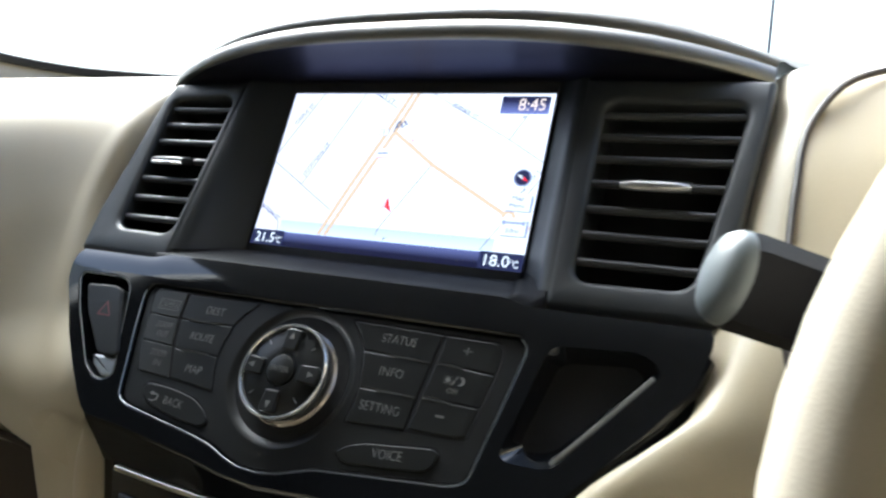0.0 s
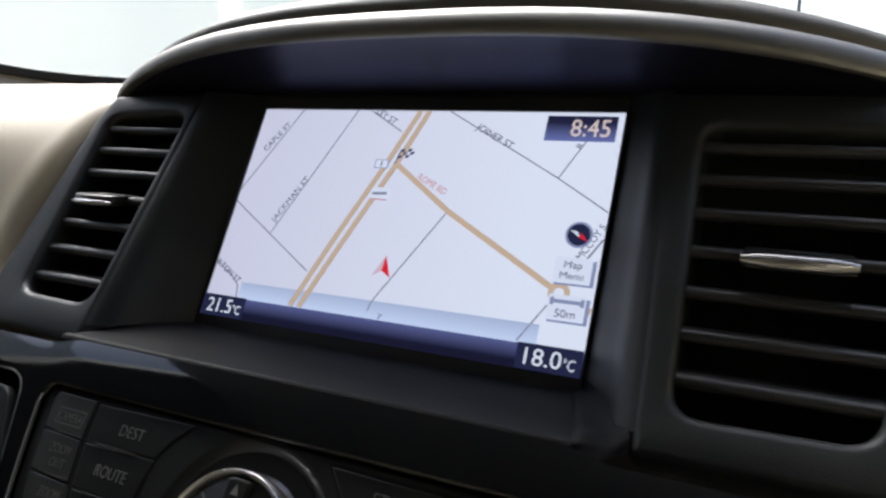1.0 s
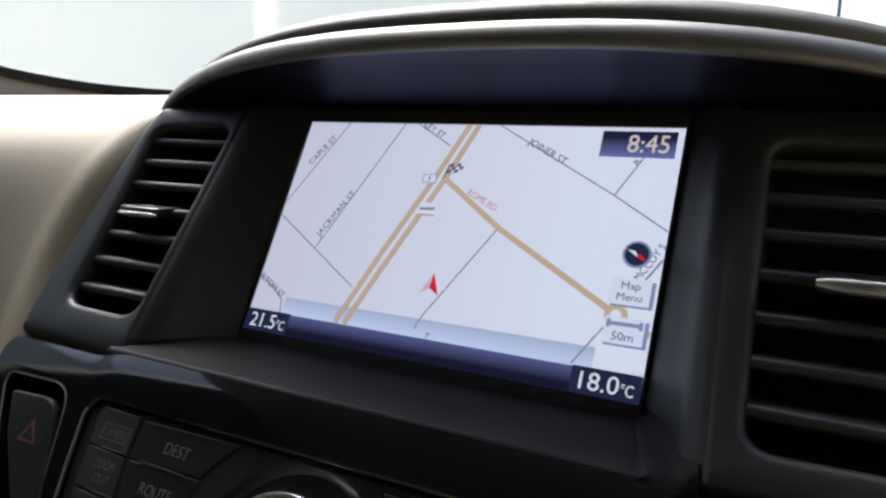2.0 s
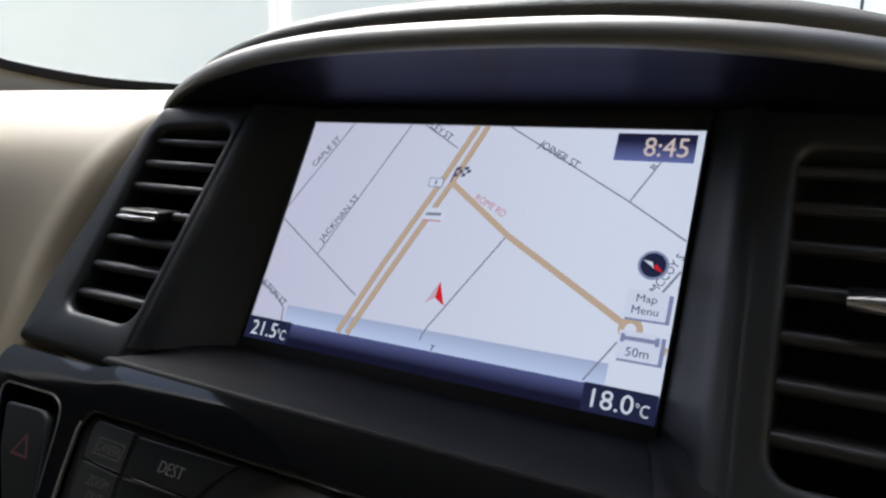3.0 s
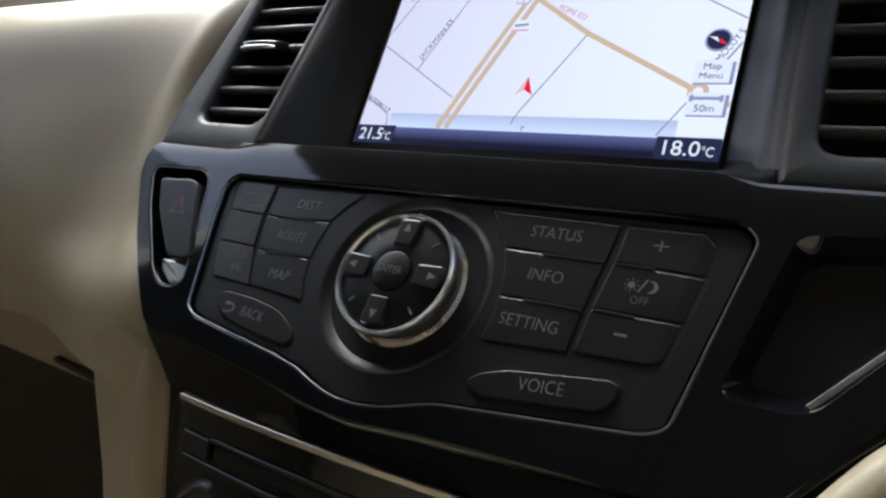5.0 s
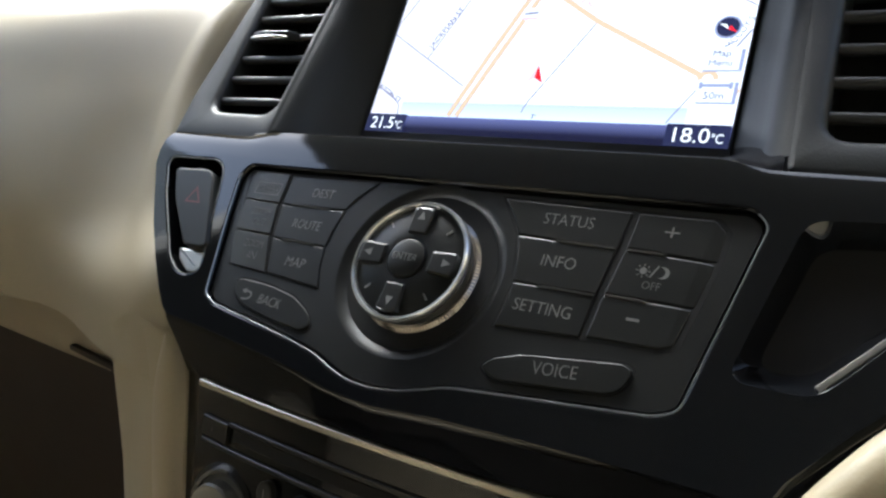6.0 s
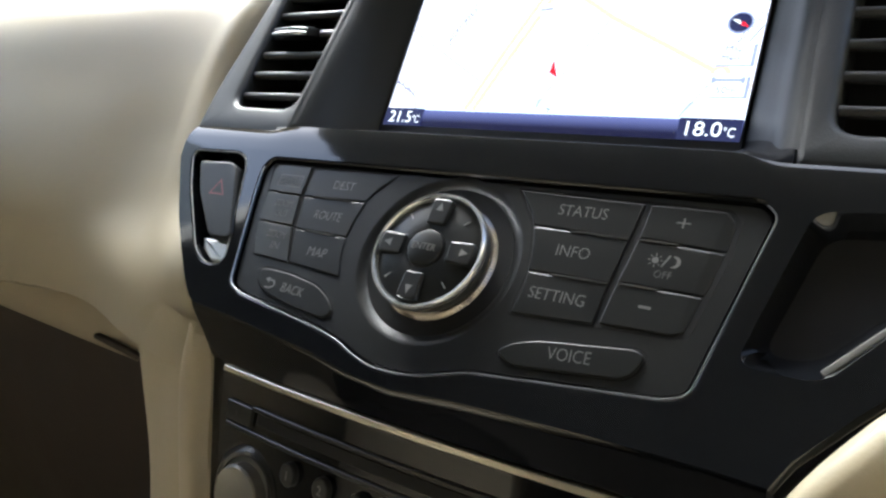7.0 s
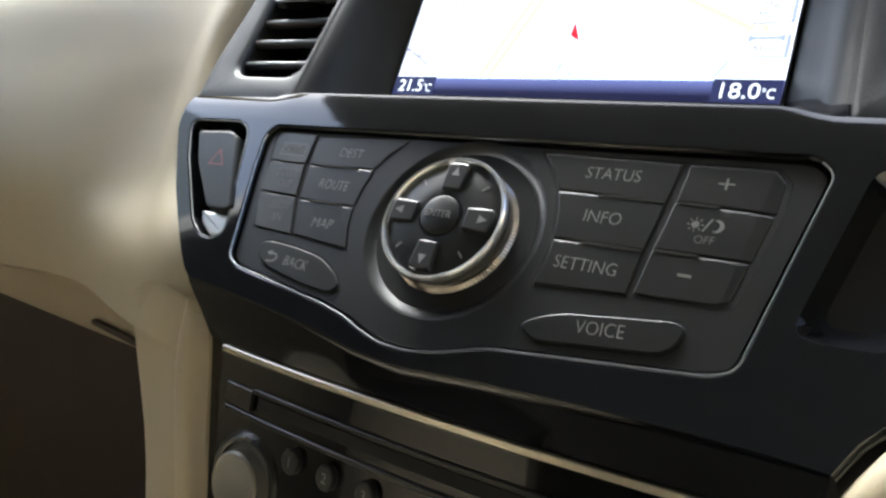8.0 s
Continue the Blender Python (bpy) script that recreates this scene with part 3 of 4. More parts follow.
# the corner where the surround runs down to the ledge beside the driver
a0, c0 = at(PANEL, 98.6, 49.6, -4.6), at(VENTS, 112.5, -9.5, 0.2)
a2, c2 = at(SCREEN, 86.8, -57.6, 4.2), at(SCREEN, 89.5, -52, 1.0)
rows = []
for f in (0, 0.25, 0.5, 0.75, 1):
    a, c = a0.lerp(a2, f), c0.lerp(c2, f) + Vector((0, 0, 0.002 * math.sin(math.pi * f)))
    rows.append([a + Vector((0, 0, -0.006)), a, a.lerp(c, 0.6) + Vector((0.0015, 0, -0.0008)), c])
rows.insert(0, [at(PANEL, 98.6, 48.4, -9.0), at(PANEL, 98.6, 48.6, -5.4), at(PANEL, 105, 47.6, -5.4), at(VENTS, 112.5, -14.5, 0.2)])
part("surround_corner", loft(rows, 3, 4), SHELF, bezel, "", WORLD, 45)
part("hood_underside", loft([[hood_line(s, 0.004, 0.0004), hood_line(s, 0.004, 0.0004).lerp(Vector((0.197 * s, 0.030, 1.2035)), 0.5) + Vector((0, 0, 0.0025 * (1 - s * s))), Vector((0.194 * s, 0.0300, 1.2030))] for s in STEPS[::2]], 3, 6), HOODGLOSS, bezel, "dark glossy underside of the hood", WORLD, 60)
part("hood_back", loft([[Vector((0.194 * s, 0.0300, 1.2032)), Vector((0.194 * s, 0.031, 1.185)), Vector((0.19 * s, 0.02, 1.16))] for s in (-1, -0.5, 0, 0.5, 1)], 3, 3), DARK, bezel, "", WORLD)
part("hood_trim", along([(0.0045, 0.0000, 0.000, 0.0), (0.0010, -0.0006, -0.0004, 0.0), (-0.0008, 0.0008, 0.0006, 0.0), (-0.0010, 0.0030, 0.002, 0.0), (0.0012, 0.0070, 0.0060, 0.0), (0.0050, 0.0098, 0.0085, 0.0), (0.0095, 0.0108, 0.0092, 0.0), (0.0125, 0.0100, 0.0085, 0.0), (0.0130, 0.007, 0.006, 0.0)]), TITAN, bezel, "satin graphite trim along the hood's edge", WORLD, 50)
part("hood_gap", along([(0.0125, 0.006, 0.005, 0.0), (0.0130, 0.0112, 0.0093, 0.0), (0.0165, 0.0112, 0.0093, 0.0)]), GAP, bezel, "", WORLD)

# ---- air vents ----
LOUVRES = (98.2, 84.2, 70.2, 55.2, 40.0, 25.4, 10.6)
BLADE_RUN = Matrix(((1, 0, 0, 0), (0, 0.6, 0.8, 0), (0, -0.8, 0.6, 0), (0, 0, 0, 1)))  # y runs back along a level blade, z stands on it


def air_vent(label, hole, tab_u, tab_v, bar=False):
    v = thing("air_vent", VENTS, label, "air vent", group="centre air vents")
    (tlx, tly), (trx, try_), (brx, bry), (blx, bly) = [(x * 1000, y * 1000) for x, y in hole]
    part("duct", prism(fillet(mm([(tlx - 6, tly + 5), (trx + 6, try_ + 5), (brx + 6, bry - 5), (blx - 6, bly - 5)]), 0.008), -0.040, -0.033), GAP, v)
    for lv in LOUVRES:
        f = (lv - bly) / (tly - bly)
        x0, x1 = blx + (tlx - blx) * f, brx + (trx - brx) * f
        # a level blade: thick rounded nose, thinning towards the duct
        sec = [(0, 0), (0.25, 1.1), (1.2, 2.0), (3.2, 2.3), (8, 1.7), (15, 0.5), (15, -0.5), (8, -1.5), (3.2, -2.0), (1.2, -1.7), (0.25, -0.9)]
        m = VENTS @ Matrix.Translation((0, lv / 1000, -0.0036)) @ BLADE_RUN
        bm = bmesh.new()
        ends = []
        for x in (x0 - 2.0, x1 + 2.0):
            ends.append([bm.verts.new((x / 1000, a / 1000, b / 1000)) for a, b in sec])
        n = len(sec)
        for j in range(n):
            bm.faces.new((ends[0][j], ends[0][(j + 1) % n], ends[1][(j + 1) % n], ends[1][j]))
        bm.faces.new(ends[0])
        bm.faces.new(ends[1][::-1])
        part("louvre", bm, BLADE, v, "", m, 50)
    u0, u1 = tab_u
    w = (u1 - u0) / 2000
    # sliding tab on the middle blade
    m = VENTS @ Matrix.Translation(((u0 + u1) / 2000, tab_v / 1000, 0)) @ BLADE_RUN
    front = [(w * f, -0.0066 + 0.0026 * f * f) for f in [-1 + i / 6 for i in range(13)]]
    body = [(-w * 1.0, 0.012)] + front + [(w * 1.0, 0.012)]
    t = part("tab", prism(fillet(body, 0.0008, 2), -0.0024, 0.0024, 0.0010), KEY, v, "", m)
    part("tab_ridge", box(-w * 0.55, w * 0.55, -0.0005, 0.0007, 0.0022, 0.0030, 0.0003), KEY, t, "", m)
    h, drop, mat = (0.0023, 0.0, SATIN_CHROME) if bar else (0.0013, -0.0010, CHROME)
    rows = []
    for i in range(17):
        f = -1 + i / 8
        hh = h * (1 - 0.45 * abs(f) ** 4)
        rows.append([Vector((w * 1.02 * f, -0.0066 + 0.0026 * f * f - 0.0016 * math.sin(q), drop + hh * math.cos(q))) for q in [math.pi * k / 8 for k in range(9)]])
    bm = bmesh.new()
    strip_rows(bm, rows)
    part("tab_bar", bm, mat, t, "chrome strip along the tab's front", m, 60)
    return v


air_vent("charcoal air vent with level blades on the passenger side", VENT_L, (-163, -137), 53.0)
air_vent("charcoal air vent with level blades beside the driver", VENT_R, (135.5, 166.5), 53.2, True)

# ---- navigation display ----
disp = thing("navigation_display", SCREEN, "lit navigation screen showing a street map in daytime colours", "display")
Z = 0.0004
part("screen_frame", holed(fillet(mm([(-89, -57.5), (88.6, -57.5), (88.6, 58), (-89, 58)]), 0.001), [mm([(-87.6, -52.4), (87.6, -52.4), (87.6, 52.2), (-87.6, 52.2)])], 0.001, 0.008, (0.003,)), DARK, disp, "black screen frame")
part("map_field", prism(mm([(-87.5, -43), (87.5, -43), (87.5, 52), (-87.5, 52)]), -0.002, Z), MAP, disp, "pale lilac map field")
part("bottom_bar", prism(mm([(-87.5, -52.3), (87.5, -52.3), (87.5, -43), (-87.5, -43)]), -0.002, Z), BAR, disp, "dark blue status bar")
part("lower_band", prism(mm([(-69.5, -43), (69.5, -43), (69.5, -35.3), (-69.5, -35.5)]), Z, Z + 0.00012), BAND, disp, "blue-grey band over the map")


def street(pts, width=0.00058, mat=ROAD, z=Z + 0.0002):
    part("street_line", ribbon(mm(pts), width, z), mat, disp)


def map_text(text, cx, cy, h, turn, width, mat=INK, name="map_text"):
    part(name, lettering(text, cx / 1000, cy / 1000, h / 1000, Z + 0.0005, width / 1000, turn), mat, disp)


street([(-64.6, 51.8), (-87.3, 8.8)])
street([(-34.2, 51.8), (-62.6, -11.6)])
street([(-87.3, 3.0), (-62.6, -11.6), (-37.2, -26.6)])
street([(-87.4, -26.8), (-75.5, -33.6), (-71.4, -37.2), (-70.4, -42.8)], 0.0006)
street([(-27.0, 51.6), (-8.9, 41.5)])
street([(12.6, 51.8), (65.7, 23.0), (87.2, 10.2)])
street([(65.7, 23.0), (74.0, 39.0)])
street([(22.3, 5.6), (-0.6, -33.6), (-2.2, -37), (-2.7, -39.8)])
street([(87.3, -0.6), (82.0, -9.6)], 0.0008)
street([(71.0, -27.5), (62.0, -42.4)])
for pts in ([(-1.8, 51.8), (-12.2, 25.3), (-28.2, -11.5), (-40.6, -42.6)], [(2.6, 51.8), (-7.2, 25.4), (-25.4, -16.9), (-36.0, -42.6)]):
    street(pts, 0.0025, HIGHWAY_EDGE, Z + 0.00030)
    street(pts, 0.0019, HIGHWAY, Z + 0.00040)
street([(-7.0, 25.8), (22.7, 5.6), (55, -12.0), (72.5, -21.6)], 0.0024, HIGHWAY, Z + 0.0004)
part("roundabout", prism(circle(0.0745, -0.0228, 0.0042, 24), Z + 0.0004, Z + 0.0005), HIGHWAY, disp)
part("roundabout_island", prism(circle(0.0745, -0.0228, 0.0020, 20), Z + 0.0005, Z + 0.0006), MAP, disp)
street([(78, -25.5), (87.3, -28.5)], 0.0026, HIGHWAY, Z + 0.0004)
map_text("CAPLE ST", -75.6, 37.0, 3.0, 56, 17.5)
map_text("JACKMAN ST", -57.0, 5.6, 3.0, 62, 25.5)
map_text("LEY ST", -18.2, 48.8, 3.0, -28, 12.6)
map_text("JOINER ST", 35.6, 40.4, 3.2, -27.5, 19.5)
map_text("ROME RD", 12.6, 17.2, 2.9, -25, 15.6, INK_RED)
map_text("ILTON ST", -78.6, -31.2, 2.9, -28, 17.5)
map_text("MCCOY S", 83.0, -2.0, 3.0, 62, 15.5)
map_text("R", 72.0, 37.2, 2.6, 60, 2.2)
map_text("T", 3.6, -41.6, 2.2, -14, 2.4)

arrow_a = part("position_arrow", prism(mm([(-0.1, -16.0), (3.8, -25.0), (-0.6, -22.6)]), Z + 0.0006, Z + 0.0009), RED, disp, "red position arrow")
part("arrow_light_half", prism(mm([(-0.1, -16.0), (-0.6, -22.6), (-4.6, -25.2)]), Z + 0.0006, Z + 0.0009), PINK, arrow_a)
flag = part("destination_flag", prism(mm([(-8.2, 25.6), (-7.6, 25.6), (-6.0, 32.6), (-6.6, 32.6)]), Z + 0.0006, Z + 0.0007), INK, disp, "checkered destination flag")
for i in range(4):
    for j in range(3):
        if (i + j) % 2 == 0:
            x, y = -6.3 + i * 1.7 - (2 - j) * 0.4, 28.2 + j * 1.5 + i * 0.15
            part("flag_check", prism(mm([(x, y), (x + 1.7, y + 0.15), (x + 2.1, y + 1.65), (x + 0.4, y + 1.5)]), Z + 0.0007, Z + 0.0008), INK, flag)
sh = part("route_shield", prism(mm([(-17.6, 23.2), (-10.8, 23.2), (-10.8, 27.4), (-17.6, 27.4)]), Z + 0.0006, Z + 0.0007), KEYSHADE, disp)
part("shield_face", prism(mm([(-17.1, 23.6), (-11.3, 23.6), (-11.3, 27.0), (-17.1, 27.0)]), Z + 0.0007, Z + 0.0008), KEYLIT, sh)
part("shield_digit", prism(mm([(-14.5, 24.2), (-13.9, 24.2), (-13.9, 26.4), (-14.5, 26.4)]), Z + 0.0008, Z + 0.0009), INK, sh)
poi = part("station_icon", prism(fillet(mm([(-15.6, 8.2), (-7.0, 8.2), (-7.0, 14.2), (-15.6, 14.2)]), 0.0008), Z + 0.0006, Z + 0.0008), KEYLIT, disp)
part("icon_bar", prism(mm([(-14.8, 10.6), (-7.8, 11.0), (-7.8, 12.2), (-14.8, 11.8)]), Z + 0.0008, Z + 0.0009), ROAD, poi)
part("icon_foot", prism(mm([(-15.4, 8.2), (-7.2, 8.2), (-7.2, 8.9), (-15.4, 8.9)]), Z + 0.0008, Z + 0.0009), INK_RED, poi)

clock = part("clock_box", prism(mm([(56.8, 38.9), (85.2, 38.9), (85.2, 50.0), (56.8, 50.0)]), Z + 0.0006, Z + 0.0007), CLOCKBOX, disp, "dark blue clock box")
part("clock_time", lettering("8:45", 0.0750, 0.0447, 0.0074, Z + 0.0008, 0.0155), CLOCKTXT, clock)
for nm, x0, x1, txt, cx in (("temperature_box", -87.4, -63.8, "21.5", -77.4), ("temperature_box", 63.0, 87.4, "18.0", 73.2)):
    tb = part(nm, prism(mm([(x0, -52.2), (x1, -52.2), (x1, -42.7), (x0, -42.7)]), Z + 0.0006, Z + 0.0007), BOXDARK, disp, "dark temperature box")
    part("temperature_reading", lettering(txt, cx / 1000, -0.0474, 0.0062, Z + 0.0008, 0.0138), WHITE, tb)
    part("degree_mark", lettering("°C", (cx + 9.8) / 1000, -0.0485, 0.0040, Z + 0.0008, 0.0044), WHITE, tb)
for y0, y1 in ((-18.8, -8.8), (-33.0, -23.4)):
    k = part("map_key", prism(mm([(71.8, y0 - 0.8), (86.6, y0 - 0.8), (86.6, y1 - 0.8), (71.8, y1 - 0.8)]), Z + 0.0006, Z + 0.0007), KEYSHADE, disp, "shaded edge of a screen key")
    part("key_face", prism(mm([(71.2, y0), (85.2, y0), (85.2, y1), (71.2, y1)]), Z + 0.0007, Z + 0.0010), KEYLIT, k)
    if y0 > -20:
        part("key_text", lettering("Map", 0.0782, -0.0117, 0.0027, Z + 0.0011, 0.0068), INK, k)
        part("key_text", lettering("Menu", 0.0782, -0.0159, 0.0027, Z + 0.0011, 0.0088), INK, k)
    else:
        part("key_text", lettering("50m", 0.0782, -0.0303, 0.0030, Z + 0.0011, 0.0076), INK, k)
        for x in (72.6, 84.0):
            part("scale_end", prism(fillet(mm([(x - 0.7, -27.4), (x + 0.7, -27.4), (x + 0.7, -24.4), (x - 0.7, -24.4)]), 0.0004), Z + 0.0010, Z + 0.0011), KEYSHADE, k)
        part("scale_bar", prism(fillet(mm([(72.6, -25.2), (84.0, -25.2), (84.0, -26.6), (72.6, -26.6)]), 0.0006), Z + 0.0010, Z + 0.0011), KEYSHADE, k)
comp = part("compass", prism(circle(0.0781, 0.0003, 0.0052, 36), Z + 0.0006, Z + 0.0008), KEYSHADE, disp, "compass rose on the map")
part("compass_face", prism(circle(0.0781, 0.0003, 0.0043, 36), Z + 0.0008, Z + 0.0010), BOXDARK, comp)
part("compass_needle", prism(mm([(74.6, 1.8), (78.6, -0.9), (77.6, 1.4)]), Z + 0.0010, Z + 0.0012), WHITE, comp)
part("compass_needle_red", prism(mm([(81.8, -2.2), (78.2, -0.8), (79.2, 0.8)]), Z + 0.0010, Z + 0.0012), RED, comp)

# ---- gloss centre panel ----
panel = thing("control_panel", PANEL, "piano black centre panel with satin key field", "control panel")
FLAT = mm([(-103.5, -43.0), (-79, -44.6), (-51, -47.4), (-30, -49.6), (-12, -52.6), (8, -54.0), (34, -51.8), (60, -50.6), (87, -49.8), (112, -49.5), (126, -50), (130, -42), (142, -27), (155, -12), (168, 3), (180.5, 21), (184.5, 34), (-166.0, 34), (-163.2, 26.0), (-158.8, 19.5), (-141.7, -4.5), (-127.9, -20.6), (-116.1, -33.1), (-108.6, -40)])
LEFT_EDGE, RIGHT_EDGE, LOW_EDGE = (0, 23, 22, 21, 20, 19, 18, 17), (10, 11, 12, 13, 14, 15, 16), tuple(range(11))
INSET = mm([(-99, 30), (109, 31), (114, 26.5), (102, -31.5), (96, -34.2), (63.6, -37.8), (34, -41.2), (26, -43.8), (17, -46.6), (7, -48.2), (-3, -48), (-12, -45.8), (-21, -42.4), (-32, -40.2), (-80.4, -33.8), (-87.5, -30.8), (-98, 7), (-102, 24.5)])
INSET_R = [0.003, 0.002, 0.004, 0.004, 0.003, 0.002, 0.004, 0.003, 0.003, 0.003, 0.003, 0.003, 0.003, 0.004, 0.002, 0.004, 0.004, 0.004]
HAZARD = mm([(-153.7, 30.6), (-123.3, 31.2), (-117, 28.8), (-113.5, 23.5), (-106.5, 2.9), (-99.6, -16.3), (-98.2, -21.7), (-102.8, -24.6), (-110.1, -24.2), (-118.4, -19.2), (-127.3, -8.7), (-143.8, 11.1), (-153.8, 26.6)])
POCKET = mm([(123.5, 29.5), (160, 32.0), (169.5, 25.5), (133.5, -20.5), (111.8, -20.5)])


def shrunk(pts, d):
    """An outline moved inwards by d (anticlockwise or clockwise)."""
    k = len(pts)
    area = sum(pts[i][0] * pts[(i + 1) % k][1] - pts[(i + 1) % k][0] * pts[i][1] for i in range(k))
    s = 1 if area > 0 else -1
    out = []
    for i in range(k):
        p, a, b = Vector(pts[i]), Vector(pts[i - 1]), Vector(pts[(i + 1) % k])
        u, v = (p - a).normalized(), (b - p).normalized()
        n1, n2 = Vector((-u.y, u.x)) * s, Vector((-v.y, v.x)) * s
        n = (n1 + n2)
        n = n / max(n.length_squared / 2, 0.5)
        out.append(tuple(p + n * d))
    return out


INSET_F = fillet(INSET, INSET_R, 4)
HAZARD_F = fillet(HAZARD, 0.004, 4)
POCKET_F = fillet(POCKET, 0.006, 5)
RAISE = 0.0012  # the gloss stands a little proud of the key field
LIP = ((0.0013, 0.0), (0.0009, -0.0001), (0.0005, -0.00035), (0.0002, -0.0008), (0.0, -0.0016), (0.0, -0.0055))
bm = holed(FLAT, [shrunk(INSET_F, -LIP[0][0]), shrunk(HAZARD_F, -LIP[0][0]), POCKET_F])
for loop, deep in ((INSET_F, 0.0), (HAZARD_F, -0.010)):
    # rounded lip down into the opening
    ring = [[(x, y, z + (deep if d == 0.0 and z < -0.005 else 0.0)) for x, y in shrunk(loop, -d)] for d, z in LIP]
    strip_rows(bm, [r + r[:1] for r in ring])


def step(x):
    """How far the upper edge drops at its two wings."""
    def s(t):
        t = min(max(t, 0), 1)
        return t * t * (3 - 2 * t)
    return 3.2 * max(s((-95 - x) / 18), s((x - 96) / 16))


# broad roll up to the ledge, its ends rounded in
roll = [(34, 0, 0), (40, -0.15, 0.3), (44, -0.5, 0.0), (46.6, -0.95, -0.8), (48.7, -1.45, -2.4), (49.2, -9.8, -3.8)]
rows = []
for v, o, grow in roll:
    x0, x1 = -166.0 - grow, 184.5 + grow + (v - 34) * 0.06
    xs = [x0 + (x1 - x0) * i / 72 for i in range(73)]
    rows.append([(x / 1000, (v - step(x) * (v - 34) / 15.5) / 1000, o / 1000) for x in xs])
strip_rows(bm, rows)
rows_up = rows
# rolled lower edge down to the radio
inv = PANEL.inverted()


def bulge(x):
    return 0.007 * max(0.0, 1 - (x / 0.098) ** 2)


low = [FLAT[i] for i in LOW_EDGE]
rows = [[(x, y, 0) for x, y in low], [(x, y - 0.0012, -0.0006) for x, y in low], [(x, y - 0.0022, -0.0020) for x, y in low]]
tail = []
for x, y in low:
    q = inv @ (RADIO @ Vector((max(x * 0.985, -0.0965), 0.0010, bulge(x) + 0.0002)))
    tail.append((q.x, q.y, q.z))
mid = [tuple(Vector(a).lerp(Vector(b), 0.5) + Vector((0, 0, -0.0004))) for a, b in zip(rows[-1], tail)]
strip_rows(bm, rows + [mid, tail])
# left and right flanks
for idx in (LEFT_EDGE, RIGHT_EDGE):
    pts = [FLAT[i] for i in idx]
    strip_rows(bm, [[(x, y, 0) for x, y in pts], [(x * 1.006, y - 0.0006, -0.0010) for x, y in pts], [(x * 1.010, y - 0.001, -0.0032) for x, y in pts], [(x * 1.010, y - 0.001, -0.018) for x, y in pts]])
bmesh.ops.remove_doubles(bm, verts=bm.verts, dist=0.00002)
bm.transform(Matrix.Translation((0, 0, RAISE)))
for e in bm.edges:
    # keep the flat face flat up to its outline
    if len(e.link_faces) == 2 and sum(all(abs(v.co.z - RAISE) < 1e-6 for v in f.verts) for f in e.link_faces) == 1:
        e.smooth = False
part("gloss_body", bm, PIANO, panel, "piano black glossy body", None, 30)
bead = [Vector((x, y - 0.0002, z + RAISE - 0.0002)) for x, y, z in rows_up[-2]]
part("edge_bead", sweep(bead, circle(0, 0, 0.00022, 8)), SATIN, panel, "rounded upper edge of the gloss")
# pocket beside the key field
fl = fillet(mm([(127.0, 25.0), (156.5, 28.0), (162.0, 24.0), (130.5, -12.6), (117.2, -13.4)]), 0.006, 5)
bm = bmesh.new()
strip_rows(bm, [[(x + (a - x) * f, y + (b - y) * f, RAISE - (0.007 + RAISE) * f) for (x, y), (a, b) in zip(POCKET_F + POCKET_F[:1], fl + fl[:1])] for f in (0.0, 0.5, 1.0)])
part("pocket_wall", bm, PIANO, panel, "glossy bevelled wall of the pocket")
part("pocket_floor", prism([(x, y) for x, y in shrunk(fl, -0.0006)], -0.0085, -0.0068), GAP, panel, "matt black pocket floor")
# strip added in place of the highlight on the pocket's lower bevel
highlight = spline([at(PANEL, 133.0, -17.6, -0.2), at(PANEL, 148.5, 1.0, 0.0), at(PANEL, 165.6, 22.8, -0.2)], 6)
part("pocket_highlight", sweep(highlight, fillet([(-0.0009, -0.0006), (0.0009, -0.0006), (0.0009, 0.0006), (-0.0009, 0.0006)], 0.0003), up=(0, -0.8, 0.6)), TITAN, panel, "grey strip standing for the highlight on the pocket's bevel", WORLD)

# satin key field, a little below the gloss, with a dish for the controller
KX, KY = 0.0045, -0.0035
plate = part("key_field", holed(shrunk(INSET_F, 0.0011), [circle(KX, KY, 0.034, 64)], -0.0009, 0.003, (0.0,)), SATIN, panel, "satin charcoal key field")
part("field_gap", prism(shrunk(INSET_F, -0.0004), -0.0050, -0.0030), GAP, panel)
part("dish", lathe([(0.0341, -0.0009), (0.0334, -0.0010), (0.0324, -0.0014), (0.0308, -0.0023), (0.0293, -0.0035), (0.0282, -0.0049), (0.0277, -0.0062), (0.0, -0.0062)], 72, KX, KY), SATIN, panel, "round dish sunk into the key field")
# metal bead along the key field's edge, standing in for the lip's glint
edge = [Vector((x, y, RAISE - 0.0003)) for x, y in shrunk(INSET_F, -0.0004)[9:-1]]
part("bright_edge", sweep(edge, circle(0, 0, 0.00030, 6), up=(0, 0, 1)), EDGE, panel, "thin metal bead standing for the glint along the key field")


def button(pts, h=0.5, r=0.0006, bev=0.0004, mat=KEY, label="", ends=()):
    """A key; ends: lines (x, y, x, y) past which its face slopes away, with the slope."""
    bm = prism(fillet(mm(pts), r, 2), -0.0028, h / 1000 - 0.0009, bev)
    for xa, ya, xb, yb, slope in ends:
        a = Vector((xa, ya, 0)) / 1000
        out = Vector((yb - ya, xa - xb, 0)).normalized()
        bmesh.ops.bisect_plane(bm, geom=list(bm.verts) + list(bm.edges) + list(bm.faces), plane_co=a, plane_no=out)
        for v in bm.verts:
            past = (v.co - a).dot(out)
            if past > 0 and v.co.z > -0.002:
                v.co.z -= slope * past
    return part("button", bm, mat, panel, label, None, 3 if len(ends) == 1 else 38)


